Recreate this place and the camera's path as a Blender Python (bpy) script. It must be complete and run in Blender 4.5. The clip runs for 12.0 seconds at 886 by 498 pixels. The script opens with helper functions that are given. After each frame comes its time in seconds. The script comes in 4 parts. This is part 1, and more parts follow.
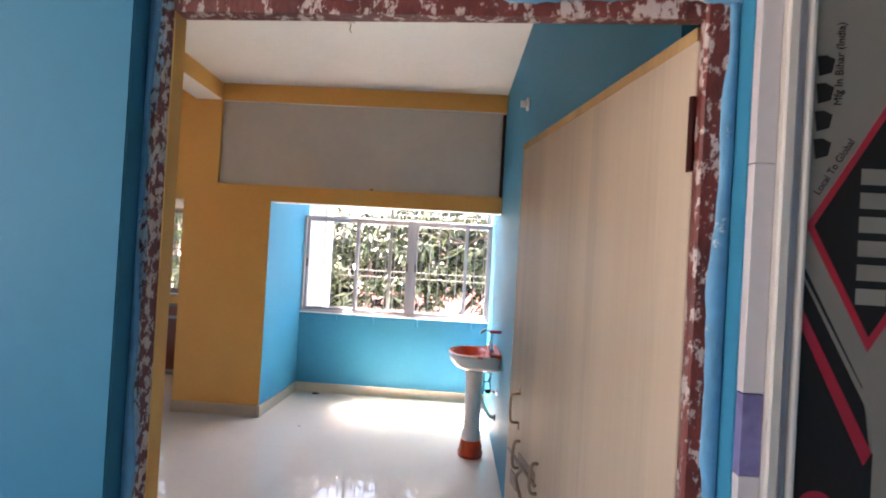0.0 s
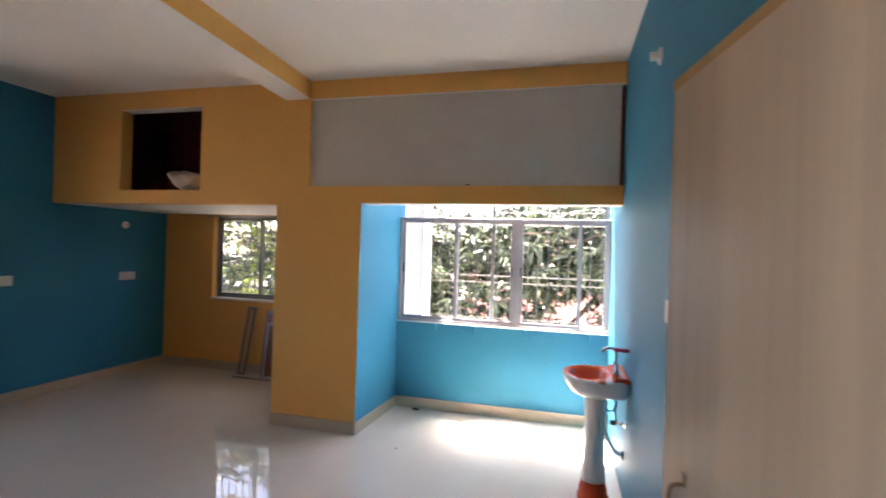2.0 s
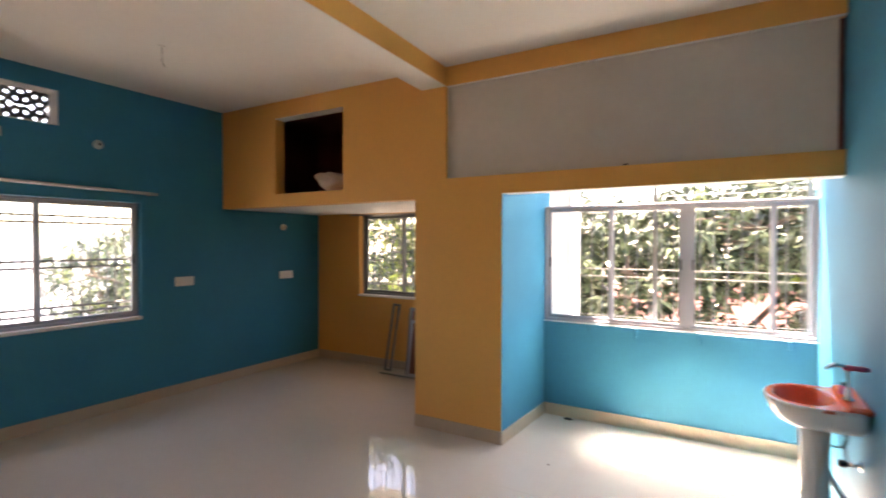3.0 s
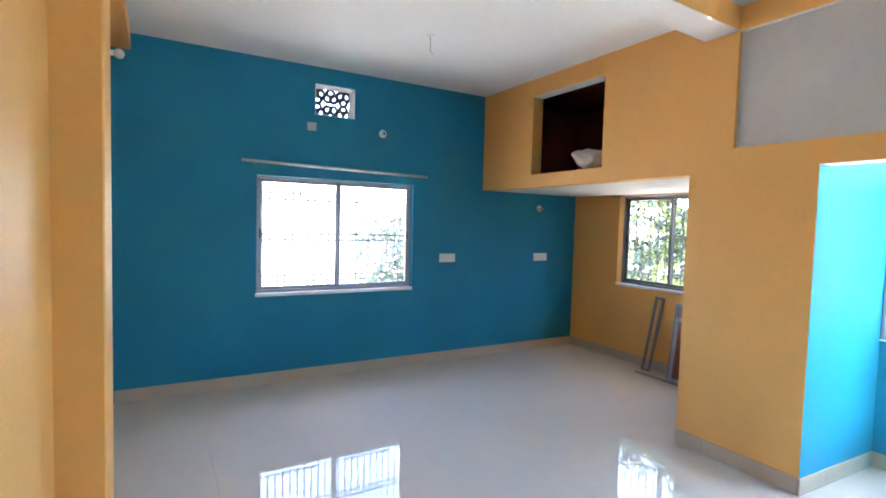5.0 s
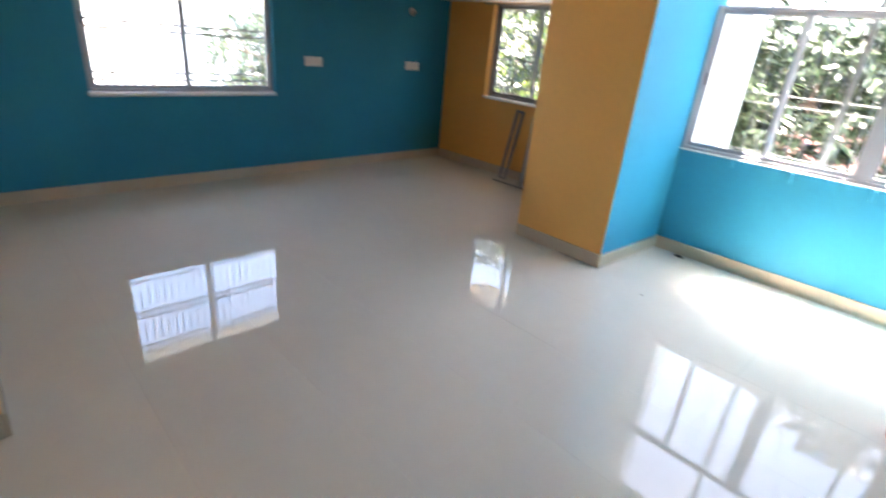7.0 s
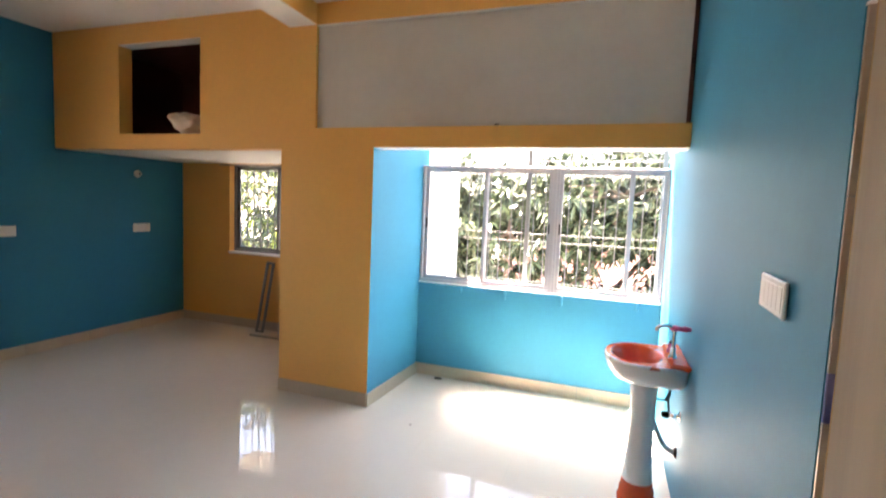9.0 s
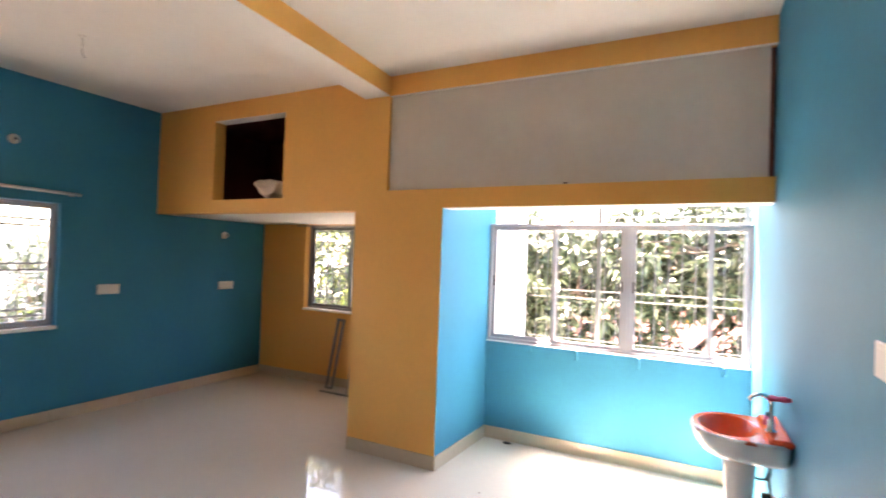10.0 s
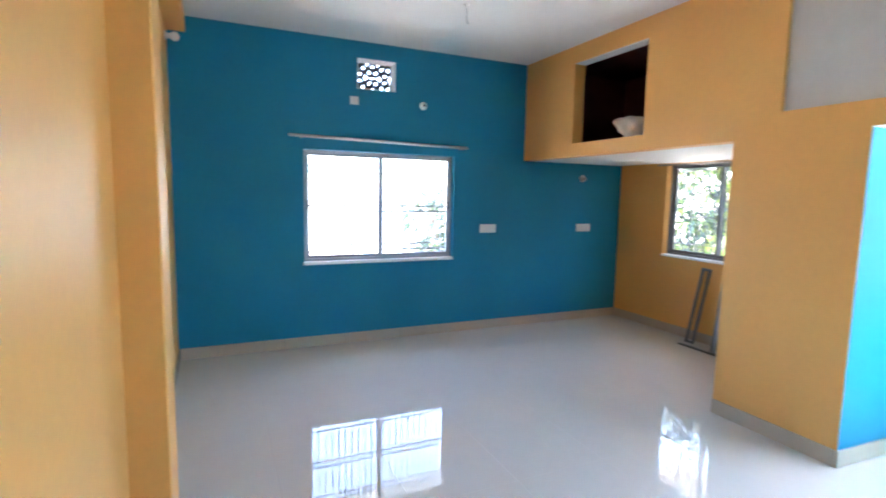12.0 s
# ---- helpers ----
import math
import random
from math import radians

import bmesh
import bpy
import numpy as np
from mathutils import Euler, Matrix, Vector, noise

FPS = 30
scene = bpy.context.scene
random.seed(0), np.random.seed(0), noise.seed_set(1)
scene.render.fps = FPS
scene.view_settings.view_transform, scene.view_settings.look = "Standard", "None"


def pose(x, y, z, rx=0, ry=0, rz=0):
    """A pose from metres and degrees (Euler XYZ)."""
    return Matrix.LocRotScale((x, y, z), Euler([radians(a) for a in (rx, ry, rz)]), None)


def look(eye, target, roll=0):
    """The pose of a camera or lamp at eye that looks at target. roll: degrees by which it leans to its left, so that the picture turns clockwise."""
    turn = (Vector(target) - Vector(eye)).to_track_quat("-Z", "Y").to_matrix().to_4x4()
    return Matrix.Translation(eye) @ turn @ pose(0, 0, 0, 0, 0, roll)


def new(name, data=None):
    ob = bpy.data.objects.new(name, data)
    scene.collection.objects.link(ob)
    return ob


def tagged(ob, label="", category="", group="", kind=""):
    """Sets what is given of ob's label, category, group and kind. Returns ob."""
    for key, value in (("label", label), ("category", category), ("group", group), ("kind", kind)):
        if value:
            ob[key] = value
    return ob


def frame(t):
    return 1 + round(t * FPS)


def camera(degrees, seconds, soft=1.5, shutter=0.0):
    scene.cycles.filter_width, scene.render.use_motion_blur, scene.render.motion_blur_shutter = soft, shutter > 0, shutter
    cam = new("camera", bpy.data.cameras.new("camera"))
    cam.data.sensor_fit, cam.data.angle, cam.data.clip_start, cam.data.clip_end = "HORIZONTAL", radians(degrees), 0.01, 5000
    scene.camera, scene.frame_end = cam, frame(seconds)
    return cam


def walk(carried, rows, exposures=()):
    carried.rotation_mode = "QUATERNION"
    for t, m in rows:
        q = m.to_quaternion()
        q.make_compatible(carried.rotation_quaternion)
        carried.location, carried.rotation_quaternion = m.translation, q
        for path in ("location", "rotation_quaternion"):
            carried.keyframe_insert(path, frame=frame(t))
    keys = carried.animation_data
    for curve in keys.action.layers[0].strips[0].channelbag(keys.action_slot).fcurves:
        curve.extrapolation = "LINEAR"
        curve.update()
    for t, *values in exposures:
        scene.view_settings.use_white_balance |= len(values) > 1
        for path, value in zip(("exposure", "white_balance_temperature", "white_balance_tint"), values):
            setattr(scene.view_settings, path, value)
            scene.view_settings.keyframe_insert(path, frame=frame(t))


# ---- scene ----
cam = camera(83.2, 12.0, soft=1.8, shutter=0.5)
PATH = [
    (0, (0.179, 0.026, 1.586), (0.096, 2.024, 1.603), 3.3),
    (0.5, (0.166, 0.09, 1.581), (0.03, 2.085, 1.552), 3.4),
    (1, (0.111, 0.248, 1.591), (-0.031, 2.242, 1.534), 2.2),
    (1.5, (0.12, 0.433, 1.581), (-0.126, 2.417, 1.555), 1.0),
    (2, (0.167, 0.601, 1.594), (-0.347, 2.534, 1.598), 1.8),
    (2.5, (0.103, 0.776, 1.587), (-0.649, 2.629, 1.576), 1.4),
    (3, (-0.008, 0.937, 1.589), (-1.031, 2.655, 1.561), 0.1),
    (3.5, (-0.048, 1.103, 1.57), (-1.394, 2.583, 1.536), 1.0),
    (3.7, (-0.054, 1.151, 1.567), (-1.537, 2.492, 1.522), 1.6),
    (5.3, (-0.202, 1.2, 1.575), (-1.942, 2.174, 1.436), 1.5),
    (5.5, (-0.215, 1.209, 1.571), (-1.942, 2.195, 1.361), 1.8),
    (6, (-0.199, 1.207, 1.55), (-1.856, 2.251, 1.146), 2.5),
    (6.5, (-0.068, 1.203, 1.549), (-1.602, 2.335, 0.945), 4.1),
    (7, (0.024, 1.151, 1.523), (-1.27, 2.463, 0.746), 5.4),
    (7.2, (0.049, 1.156, 1.54), (-1.126, 2.545, 0.711), 5.9),
    (8.8, (0.145, 1.195, 1.565), (-0.541, 3.054, 1.294), 2.7),
    (9, (0.143, 1.191, 1.572), (-0.521, 3.069, 1.395), 2.4),
    (9.5, (0.139, 1.189, 1.585), (-0.554, 3.065, 1.595), 1.6),
    (10, (0.122, 1.175, 1.589), (-0.79, 2.955, 1.626), 2.0),
    (10.5, (0.113, 1.173, 1.591), (-1.06, 2.791, 1.523), 1.6),
    (11, (0.082, 1.172, 1.571), (-1.368, 2.537, 1.385), 1.0),
    (11.5, (0.063, 1.194, 1.572), (-1.608, 2.273, 1.366), 0.3),
    (12, (-0.022, 1.245, 1.557), (-1.835, 2.06, 1.337), 1.1),
]
EXPOSURES = [(0.0, 4.59, 7400, 26), (0.5, 4.59, 7800, 38), (1.0, 4.49, 7700, 35), (1.5, 4.15, 7550, 32), (2.5, 4.49, 7100, 18), (3.0, 4.49, 8200, 25), (3.7, 4.69, 8000, 21), (5.3, 5.72, 5650, 12),
             (6.0, 5.67, 6050, 12), (7.0, 4.95, 6650, 12), (8.8, 4.89, 7600, 19), (9.5, 5.02, 7900, 23), (10.5, 5.22, 7950, 26), (11.5, 5.45, 6700, 16), (12.0, 5.7, 5700, 12)]
walk(cam, [(t, look(eye, target, roll)) for t, eye, target, roll in PATH], EXPOSURES)

# ---- world and light ----
SUN_TRAVEL = Vector((0.16, -0.33, -1.0)).normalized()
world = bpy.data.worlds.new("sky_world")
scene.world = world
world.use_nodes = True
wn = world.node_tree.nodes
sky = wn.new("ShaderNodeTexSky")
sky.sky_type = "NISHITA"
sky.sun_disc = False
sky.sun_elevation = math.asin(-SUN_TRAVEL.z)
sky.sun_rotation = math.atan2(-SUN_TRAVEL.x, -SUN_TRAVEL.y)
sky.air_density, sky.dust_density = 1.0, 1.5
wn["Background"].inputs["Strength"].default_value = 0.08
world.node_tree.links.new(sky.outputs[0], wn["Background"].inputs["Color"])
sun_data = bpy.data.lights.new("sun", "SUN")
sun_data.energy, sun_data.angle, sun_data.color = 5.0, radians(0.6), (1.0, 0.95, 0.87)
sun = new("sun", sun_data)
sun.matrix_world = look((2, 20, 30), Vector((2, 20, 30)) + SUN_TRAVEL)


# ---- materials ----
def material(name, colour, rough=0.6, metal=0.0, vary=0.08, scale=3.0, grain=60.0, bump=0.1, depth=0.002, spec=0.5,
             second=None, second_scale=1.2, second_width=0.15, second_at=0.55, stretch=(1, 1, 1), island=0.0, objects=0.0, coat=0.0):
    """A surface with large mottling, fine grain, bump and, where given, worn patches of a second colour."""
    m = bpy.data.materials.new(name)
    m.use_nodes = True
    n, l = m.node_tree.nodes, m.node_tree.links
    p = n["Principled BSDF"]
    p.inputs["Roughness"].default_value = rough
    p.inputs["Metallic"].default_value = metal
    p.inputs["Specular IOR Level"].default_value = spec
    p.inputs["Coat Weight"].default_value = coat
    p.inputs["Coat Roughness"].default_value = 0.05
    geo = n.new("ShaderNodeNewGeometry")
    place = n.new("ShaderNodeMapping")
    place.inputs["Scale"].default_value = stretch
    l.new(geo.outputs["Position"], place.inputs["Vector"])
    big = n.new("ShaderNodeTexNoise")
    big.inputs["Scale"].default_value, big.inputs["Detail"].default_value = scale, 5
    l.new(place.outputs[0], big.inputs["Vector"])
    fine = n.new("ShaderNodeTexNoise")
    fine.inputs["Scale"].default_value, fine.inputs["Detail"].default_value = grain, 3
    l.new(place.outputs[0], fine.inputs["Vector"])
    mixed = n.new("ShaderNodeMath")
    mixed.operation = "MULTIPLY_ADD"
    mixed.inputs[1].default_value = 0.35
    l.new(fine.outputs["Fac"], mixed.inputs[0])
    l.new(big.outputs["Fac"], mixed.inputs[2])
    total = mixed.outputs[0]
    for amount, kind in ((island, "Random Per Island"), (objects, "Random")):
        if amount:
            src = geo.outputs[kind] if kind != "Random" else n.new("ShaderNodeObjectInfo").outputs["Random"]
            a = n.new("ShaderNodeMath")
            a.operation = "MULTIPLY_ADD"
            a.inputs[1].default_value = amount
            l.new(src, a.inputs[0])
            l.new(total, a.inputs[2])
            b = n.new("ShaderNodeMath")
            b.operation = "SUBTRACT"
            b.inputs[1].default_value = amount / 2
            l.new(a.outputs[0], b.inputs[0])
            total = b.outputs[0]
    ramp = n.new("ShaderNodeMapRange")
    ramp.inputs["From Min"].default_value, ramp.inputs["From Max"].default_value = 0.35, 1.0
    ramp.inputs["To Min"].default_value, ramp.inputs["To Max"].default_value = 1 - vary, 1 + vary
    l.new(total, ramp.inputs["Value"])
    tone = n.new("ShaderNodeVectorMath")
    tone.operation = "SCALE"
    tone.inputs[0].default_value = colour
    l.new(ramp.outputs[0], tone.inputs["Scale"])
    out = tone.outputs[0]
    if second:
        patch = n.new("ShaderNodeTexNoise")
        patch.inputs["Scale"].default_value, patch.inputs["Detail"].default_value = second_scale, 8
        patch.inputs["Roughness"].default_value = 0.7
        l.new(place.outputs[0], patch.inputs["Vector"])
        edge = n.new("ShaderNodeMapRange")
        edge.inputs["From Min"].default_value = second_at
        edge.inputs["From Max"].default_value = second_at + second_width
        l.new(patch.outputs["Fac"], edge.inputs["Value"])
        mix = n.new("ShaderNodeMix")
        mix.data_type = "RGBA"
        l.new(edge.outputs[0], mix.inputs["Factor"])
        l.new(out, mix.inputs["A"])
        mix.inputs["B"].default_value = (*second, 1)
        out = mix.outputs["Result"]
    l.new(out, p.inputs["Base Color"])
    if bump:
        b = n.new("ShaderNodeBump")
        b.inputs["Strength"].default_value, b.inputs["Distance"].default_value = bump, depth
        l.new(mixed.outputs[0], b.inputs["Height"])
        l.new(b.outputs[0], p.inputs["Normal"])
    return m


BLUE = material("blue_wall_paint", (0.017, 0.215, 0.355), 0.58, spec=0.3, vary=0.10, scale=1.4, grain=25, bump=0.25)
YELLOW = material("yellow_wall_paint", (0.78, 0.42, 0.11), 0.5, vary=0.08, scale=1.2, grain=25, bump=0.25)
WHITE = material("white_ceiling_paint", (0.78, 0.77, 0.75), 0.6, vary=0.05, scale=0.8, grain=18, bump=0.2)
GREY = material("grey_primer_board", (0.56, 0.53, 0.50), 0.6, vary=0.10, scale=1.0, grain=14, bump=0.2)
# Red-brown loft plaster; the darkness of its unlit inside is in the colour.
LOFT_SHADE = material("loft_shade_plaster", (0.17, 0.05, 0.04), 0.8, vary=0.15)
TILE = material("vitrified_floor_tile", (0.62, 0.58, 0.52), 0.008, vary=0.05, scale=0.9, grain=9, bump=0.0, objects=0.04, spec=0.36)
GROUT = material("floor_grout", (0.52, 0.48, 0.42), 0.6, vary=0.1)
SKIRT = material("skirting_tile", (0.50, 0.42, 0.32), 0.15, vary=0.08, scale=2.0, grain=20, bump=0.05, objects=0.1)
ALU = material("silver_aluminium", (0.36, 0.36, 0.40), 0.4, 0.25, vary=0.06, bump=0.03)
ALU_DARK = material("dull_aluminium", (0.20, 0.20, 0.20), 0.45, 0.5, vary=0.08, bump=0.03)
OLDSTEEL = material("tarnished_steel", (0.30, 0.24, 0.19), 0.4, 1.0, vary=0.3, bump=0.15)
STEEL = material("steel", (0.40, 0.34, 0.28), 0.3, 1.0, vary=0.1, bump=0.05)
BRIGHTROD = material("brushed_rod_steel", (0.66, 0.65, 0.64), 0.3, 0.3, vary=0.15, scale=6, bump=0.05)
CHROME = material("chrome", (0.75, 0.75, 0.76), 0.08, 1.0, vary=0.02, bump=0.0)
GRILLE = material("painted_grille_bar", (0.20, 0.20, 0.21), 0.5, vary=0.15, scale=8)
GRILLE_DARK = material("dark_grille_bar", (0.10, 0.10, 0.105), 0.5, vary=0.15, scale=8)
PLASTER = material("exterior_white_plaster", (0.83, 0.83, 0.82), 0.8, vary=0.08)
CERAMIC = material("white_ceramic", (0.82, 0.80, 0.78), 0.08, vary=0.03, bump=0.0, second=(0.45, 0.12, 0.07), second_scale=15, second_at=0.645, second_width=0.03, stretch=(1, 1, 0.6))
CHIPPED = material("chipped_white_glaze", (0.80, 0.77, 0.74), 0.10, vary=0.03, bump=0.0, second=(0.55, 0.10, 0.05), second_scale=24, second_at=0.54, second_width=0.04)
ORANGE = material("orange_ceramic", (0.72, 0.085, 0.02), 0.10, vary=0.10, scale=6, bump=0.0)
PLASTIC = material("white_plastic", (0.78, 0.77, 0.74), 0.3, vary=0.03, bump=0.0)
BLACK = material("black_plastic", (0.015, 0.015, 0.017), 0.35, vary=0.1, bump=0.0)
PINK = material("pink_plastic_wrap", (0.72, 0.10, 0.22), 0.25, vary=0.3, scale=40, bump=0.3)
GREYHOSE = material("grey_waste_hose", (0.60, 0.60, 0.59), 0.4, vary=0.1)
BLUEHOSE = material("teal_braided_hose", (0.05, 0.10, 0.14), 0.4, vary=0.1)
DOORPLY = material("door_film_over_ply", (0.50, 0.395, 0.295), 0.36, vary=0.12, scale=1.2, grain=9, bump=0.1, stretch=(7, 7, 0.25), second=(0.33, 0.27, 0.215), second_scale=1.1, second_at=0.50, second_width=0.30)
DOOREDGE = material("raw_ply_edge", (0.44, 0.28, 0.12), 0.6, vary=0.25, scale=4, grain=40, stretch=(4, 4, 0.6))
FRAMEPAINT = material("flaking_frame_paint", (0.15, 0.026, 0.022), 0.5, vary=0.6, scale=16, grain=120, bump=1.0, depth=0.008, second=(0.55, 0.44, 0.41), second_scale=42, second_at=0.535, second_width=0.035, stretch=(1, 1, 0.55))
FRAMELEFT = material("flaking_blue_over_red", (0.24, 0.37, 0.47), 0.5, vary=0.35, scale=14, grain=90, bump=1.0, depth=0.008, second=(0.085, 0.022, 0.022), second_scale=75, second_at=0.50, second_width=0.04, stretch=(1, 1, 0.6))
FLAKES = material("bare_flaked_wood", (0.50, 0.42, 0.38), 0.6, vary=0.3, scale=20, grain=120, bump=1.0, depth=0.008, second=(0.15, 0.045, 0.045), second_scale=85, second_at=0.47, second_width=0.03, stretch=(1, 1, 0.5))
SMEAR = material("blue_smeared_frame", (0.11, 0.36, 0.58), 0.45, vary=0.3, scale=9, grain=50, bump=0.8, depth=0.005, second=(0.55, 0.62, 0.68), second_scale=26, second_at=0.61, second_width=0.05)
SMEAR_PALE = material("white_and_blue_smear", (0.16, 0.40, 0.60), 0.45, vary=0.3, scale=9, grain=50, bump=0.8, depth=0.005, second=(0.66, 0.70, 0.72), second_scale=18, second_at=0.50, second_width=0.06, stretch=(0.35, 1, 1.6))
MAROON = material("maroon_hinge", (0.040, 0.006, 0.005), 0.6, vary=0.3, scale=20, spec=0.15)
BROWNPANEL = material("brown_laminate", (0.17, 0.045, 0.018), 0.3, vary=0.25, scale=3, stretch=(5, 5, 0.6))
SACK = material("white_plastic_sack", (0.58, 0.49, 0.43), 0.45, vary=0.15, scale=9, bump=0.6, depth=0.01)
LEAF = material("mango_leaf", (0.060, 0.082, 0.045), 0.25, vary=0.55, scale=1.5, bump=0.0, island=0.9)
# Paler than LEAF: young growth, with a lit look put into the colour.
LEAF_YOUNG_LIT = material("young_lit_leaf", (0.20, 0.26, 0.04), 0.4, vary=0.3, scale=2, bump=0.0, island=0.6)
BARK = material("bark", (0.14, 0.10, 0.075), 0.9, vary=0.3, scale=6, bump=0.8, depth=0.02)
BRICKRED = material("red_roof", (0.10, 0.025, 0.02), 0.85, vary=0.3, scale=2.5, bump=0.5, depth=0.02)
EARTH = material("dry_ground", (0.21, 0.195, 0.175), 0.95, vary=0.3, scale=0.4, bump=0.5, depth=0.03)
FILM_BLACK = material("black_print", (0.014, 0.012, 0.012), 0.45, vary=0.2, bump=0.05, spec=0.2)
FILM_GREY = material("grey_print", (0.19, 0.175, 0.15), 0.3, vary=0.08, bump=0.05)
FILM_RED = material("red_print", (0.32, 0.015, 0.03), 0.3, vary=0.1, bump=0.05)
DUSTY = material("dusty_white_coating", (0.52, 0.49, 0.46), 0.4, vary=0.12, scale=5, grain=40, stretch=(1, 1, 0.3))
TILE_WALL = material("pale_wall_tile", (0.58, 0.54, 0.55), 0.2, vary=0.08, scale=4)
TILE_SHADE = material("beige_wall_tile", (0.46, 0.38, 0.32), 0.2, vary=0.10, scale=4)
TILE_PURPLE = material("violet_border_tile", (0.20, 0.18, 0.36), 0.2, vary=0.4, scale=14)

GLASS = bpy.data.materials.new("window_glass")
GLASS.use_nodes = True
gp = GLASS.node_tree.nodes["Principled BSDF"]
gp.inputs["Base Color"].default_value = (0.97, 0.98, 0.98, 1)
gp.inputs["Roughness"].default_value = 0.0
gp.inputs["Transmission Weight"].default_value = 1.0
gp.inputs["IOR"].default_value = 1.1


# ---- building helpers ----
def finish(ob, bm, mat, smooth=False):
    me = bpy.data.meshes.new(ob if isinstance(ob, str) else ob.name)
    bmesh.ops.recalc_face_normals(bm, faces=bm.faces)
    bm.to_mesh(me)
    bm.free()
    me.materials.append(mat)
    if smooth:
        me.shade_smooth()
    return me


def part(name, bm, mat, parent=None, label="", smooth=False):
    ob = new(name, finish(name, bm, mat, smooth))
    if parent:
        ob.parent = parent
    if label:
        ob["label"] = label
    return ob


def thing(name, label, category, m=None, group="", kind=""):
    ob = new(name)
    ob.empty_display_size = 0.1
    if m:
        ob.matrix_world = m
    return tagged(ob, label, category, group, kind)


def structure(name, bm, mat, label="", category=""):
    return tagged(part(name, bm, mat), label, category, "", "structure")


def box(bm, x0, x1, y0, y1, z0, z1, bevel=0.0, segments=1):
    r = bmesh.ops.create_cube(bm, size=1, matrix=Matrix.Translation(((x0 + x1) / 2, (y0 + y1) / 2, (z0 + z1) / 2)) @ Matrix.Diagonal((x1 - x0, y1 - y0, z1 - z0, 1)))
    if bevel:
        edges = list({e for v in r["verts"] for e in v.link_edges})
        bmesh.ops.bevel(bm, geom=edges, offset=bevel, segments=segments, affect="EDGES", profile=0.6)
    return bm


def boxes(*dims, bevel=0.0):
    bm = bmesh.new()
    for d in dims:
        box(bm, *d, bevel=bevel)
    return bm


def prism(bm, plan, z0, z1):
    low = [bm.verts.new((x, y, z0)) for x, y in plan]
    top = [bm.verts.new((x, y, z1)) for x, y in plan]
    n = len(plan)
    bm.faces.new(low[::-1])
    bm.faces.new(top)
    for i in range(n):
        bm.faces.new((low[i], low[(i + 1) % n], top[(i + 1) % n], top[i]))
    return bm


def tube(bm, points, radius, sides=10, closed=False):
    pts = [Vector(p) for p in points]
    radii = radius if isinstance(radius, (list, tuple)) else [radius] * len(pts)
    rings, up = [], None
    for i, p in enumerate(pts):
        a, b = pts[max(i - 1, 0)], pts[min(i + 1, len(pts) - 1)]
        if closed:
            a, b = pts[i - 1], pts[(i + 1) % len(pts)]
        d = (b - a).normalized()
        if up is None:
            up = d.orthogonal().normalized()
        up = (up - d * up.dot(d)).normalized()
        side = d.cross(up)
        rings.append([bm.verts.new(p + (up * math.cos(k * math.tau / sides) + side * math.sin(k * math.tau / sides)) * radii[i]) for k in range(sides)])
    pairs = list(zip(rings, rings[1:])) + ([(rings[-1], rings[0])] if closed else [])
    for r, s in pairs:
        for k in range(sides):
            bm.faces.new((r[k], r[(k + 1) % sides], s[(k + 1) % sides], s[k]))
    if not closed:
        bm.faces.new(rings[0][::-1])
        bm.faces.new(rings[-1])
    return bm


def bend(points, steps=6):
    """A smooth line through the points."""
    p = [Vector(q) for q in points]
    p = [2 * p[0] - p[1]] + p + [2 * p[-1] - p[-2]]
    out = []
    for i in range(1, len(p) - 2):
        for k in range(steps):
            t = k / steps
            out.append(0.5 * (2 * p[i] + (p[i + 1] - p[i - 1]) * t + (2 * p[i - 1] - 5 * p[i] + 4 * p[i + 1] - p[i + 2]) * t * t + (3 * p[i] - p[i - 1] - 3 * p[i + 1] + p[i + 2]) * t ** 3))
    return out + [p[-2]]


def rings_to(bm, rings, cap_low=True, cap_top=True):
    made = [[bm.verts.new(v) for v in r] for r in rings]
    n = len(made[0])
    for r, s in zip(made, made[1:]):
        for k in range(n):
            bm.faces.new((r[k], r[(k + 1) % n], s[(k + 1) % n], s[k]))
    if cap_low:
        bm.faces.new(made[0][::-1])
    if cap_top:
        bm.faces.new(made[-1])
    return bm


def turned(bm, profile, centre=(0, 0), sides=24):
    return rings_to(bm, [[(centre[0] + r * math.cos(k * math.tau / sides), centre[1] + r * math.sin(k * math.tau / sides), z) for k in range(sides)] for r, z in profile])


def holed(cuts, holes, place):
    """A slab with openings as one mesh: cuts u and z, holes (u0, u1, z0, z1), place(u, side, z) with side 0 or 1."""
    us = sorted({*cuts[0:2], *(h[0] for h in holes), *(h[1] for h in holes)})
    zs = sorted({*cuts[2:4], *(h[2] for h in holes), *(h[3] for h in holes)})
    bm = bmesh.new()
    v = {(i, j, k): bm.verts.new(place(u, k, z)) for i, u in enumerate(us) for j, z in enumerate(zs) for k in (0, 1)}
    full = {(i, j) for i in range(len(us) - 1) for j in range(len(zs) - 1)
            if not any(h[0] <= us[i] and us[i + 1] <= h[1] and h[2] <= zs[j] and zs[j + 1] <= h[3] for h in holes)}
    for i, j in full:
        for k in (0, 1):
            bm.faces.new([v[a, b, k] for a, b in ((i, j), (i + 1, j), (i + 1, j + 1), (i, j + 1))])
        for di, dj, a, b in ((-1, 0, (i, j), (i, j + 1)), (1, 0, (i + 1, j), (i + 1, j + 1)), (0, -1, (i, j), (i + 1, j)), (0, 1, (i, j + 1), (i + 1, j + 1))):
            if (i + di, j + dj) not in full:
                bm.faces.new((v[(*a, 0)], v[(*b, 0)], v[(*b, 1)], v[(*a, 1)]))
    return bm


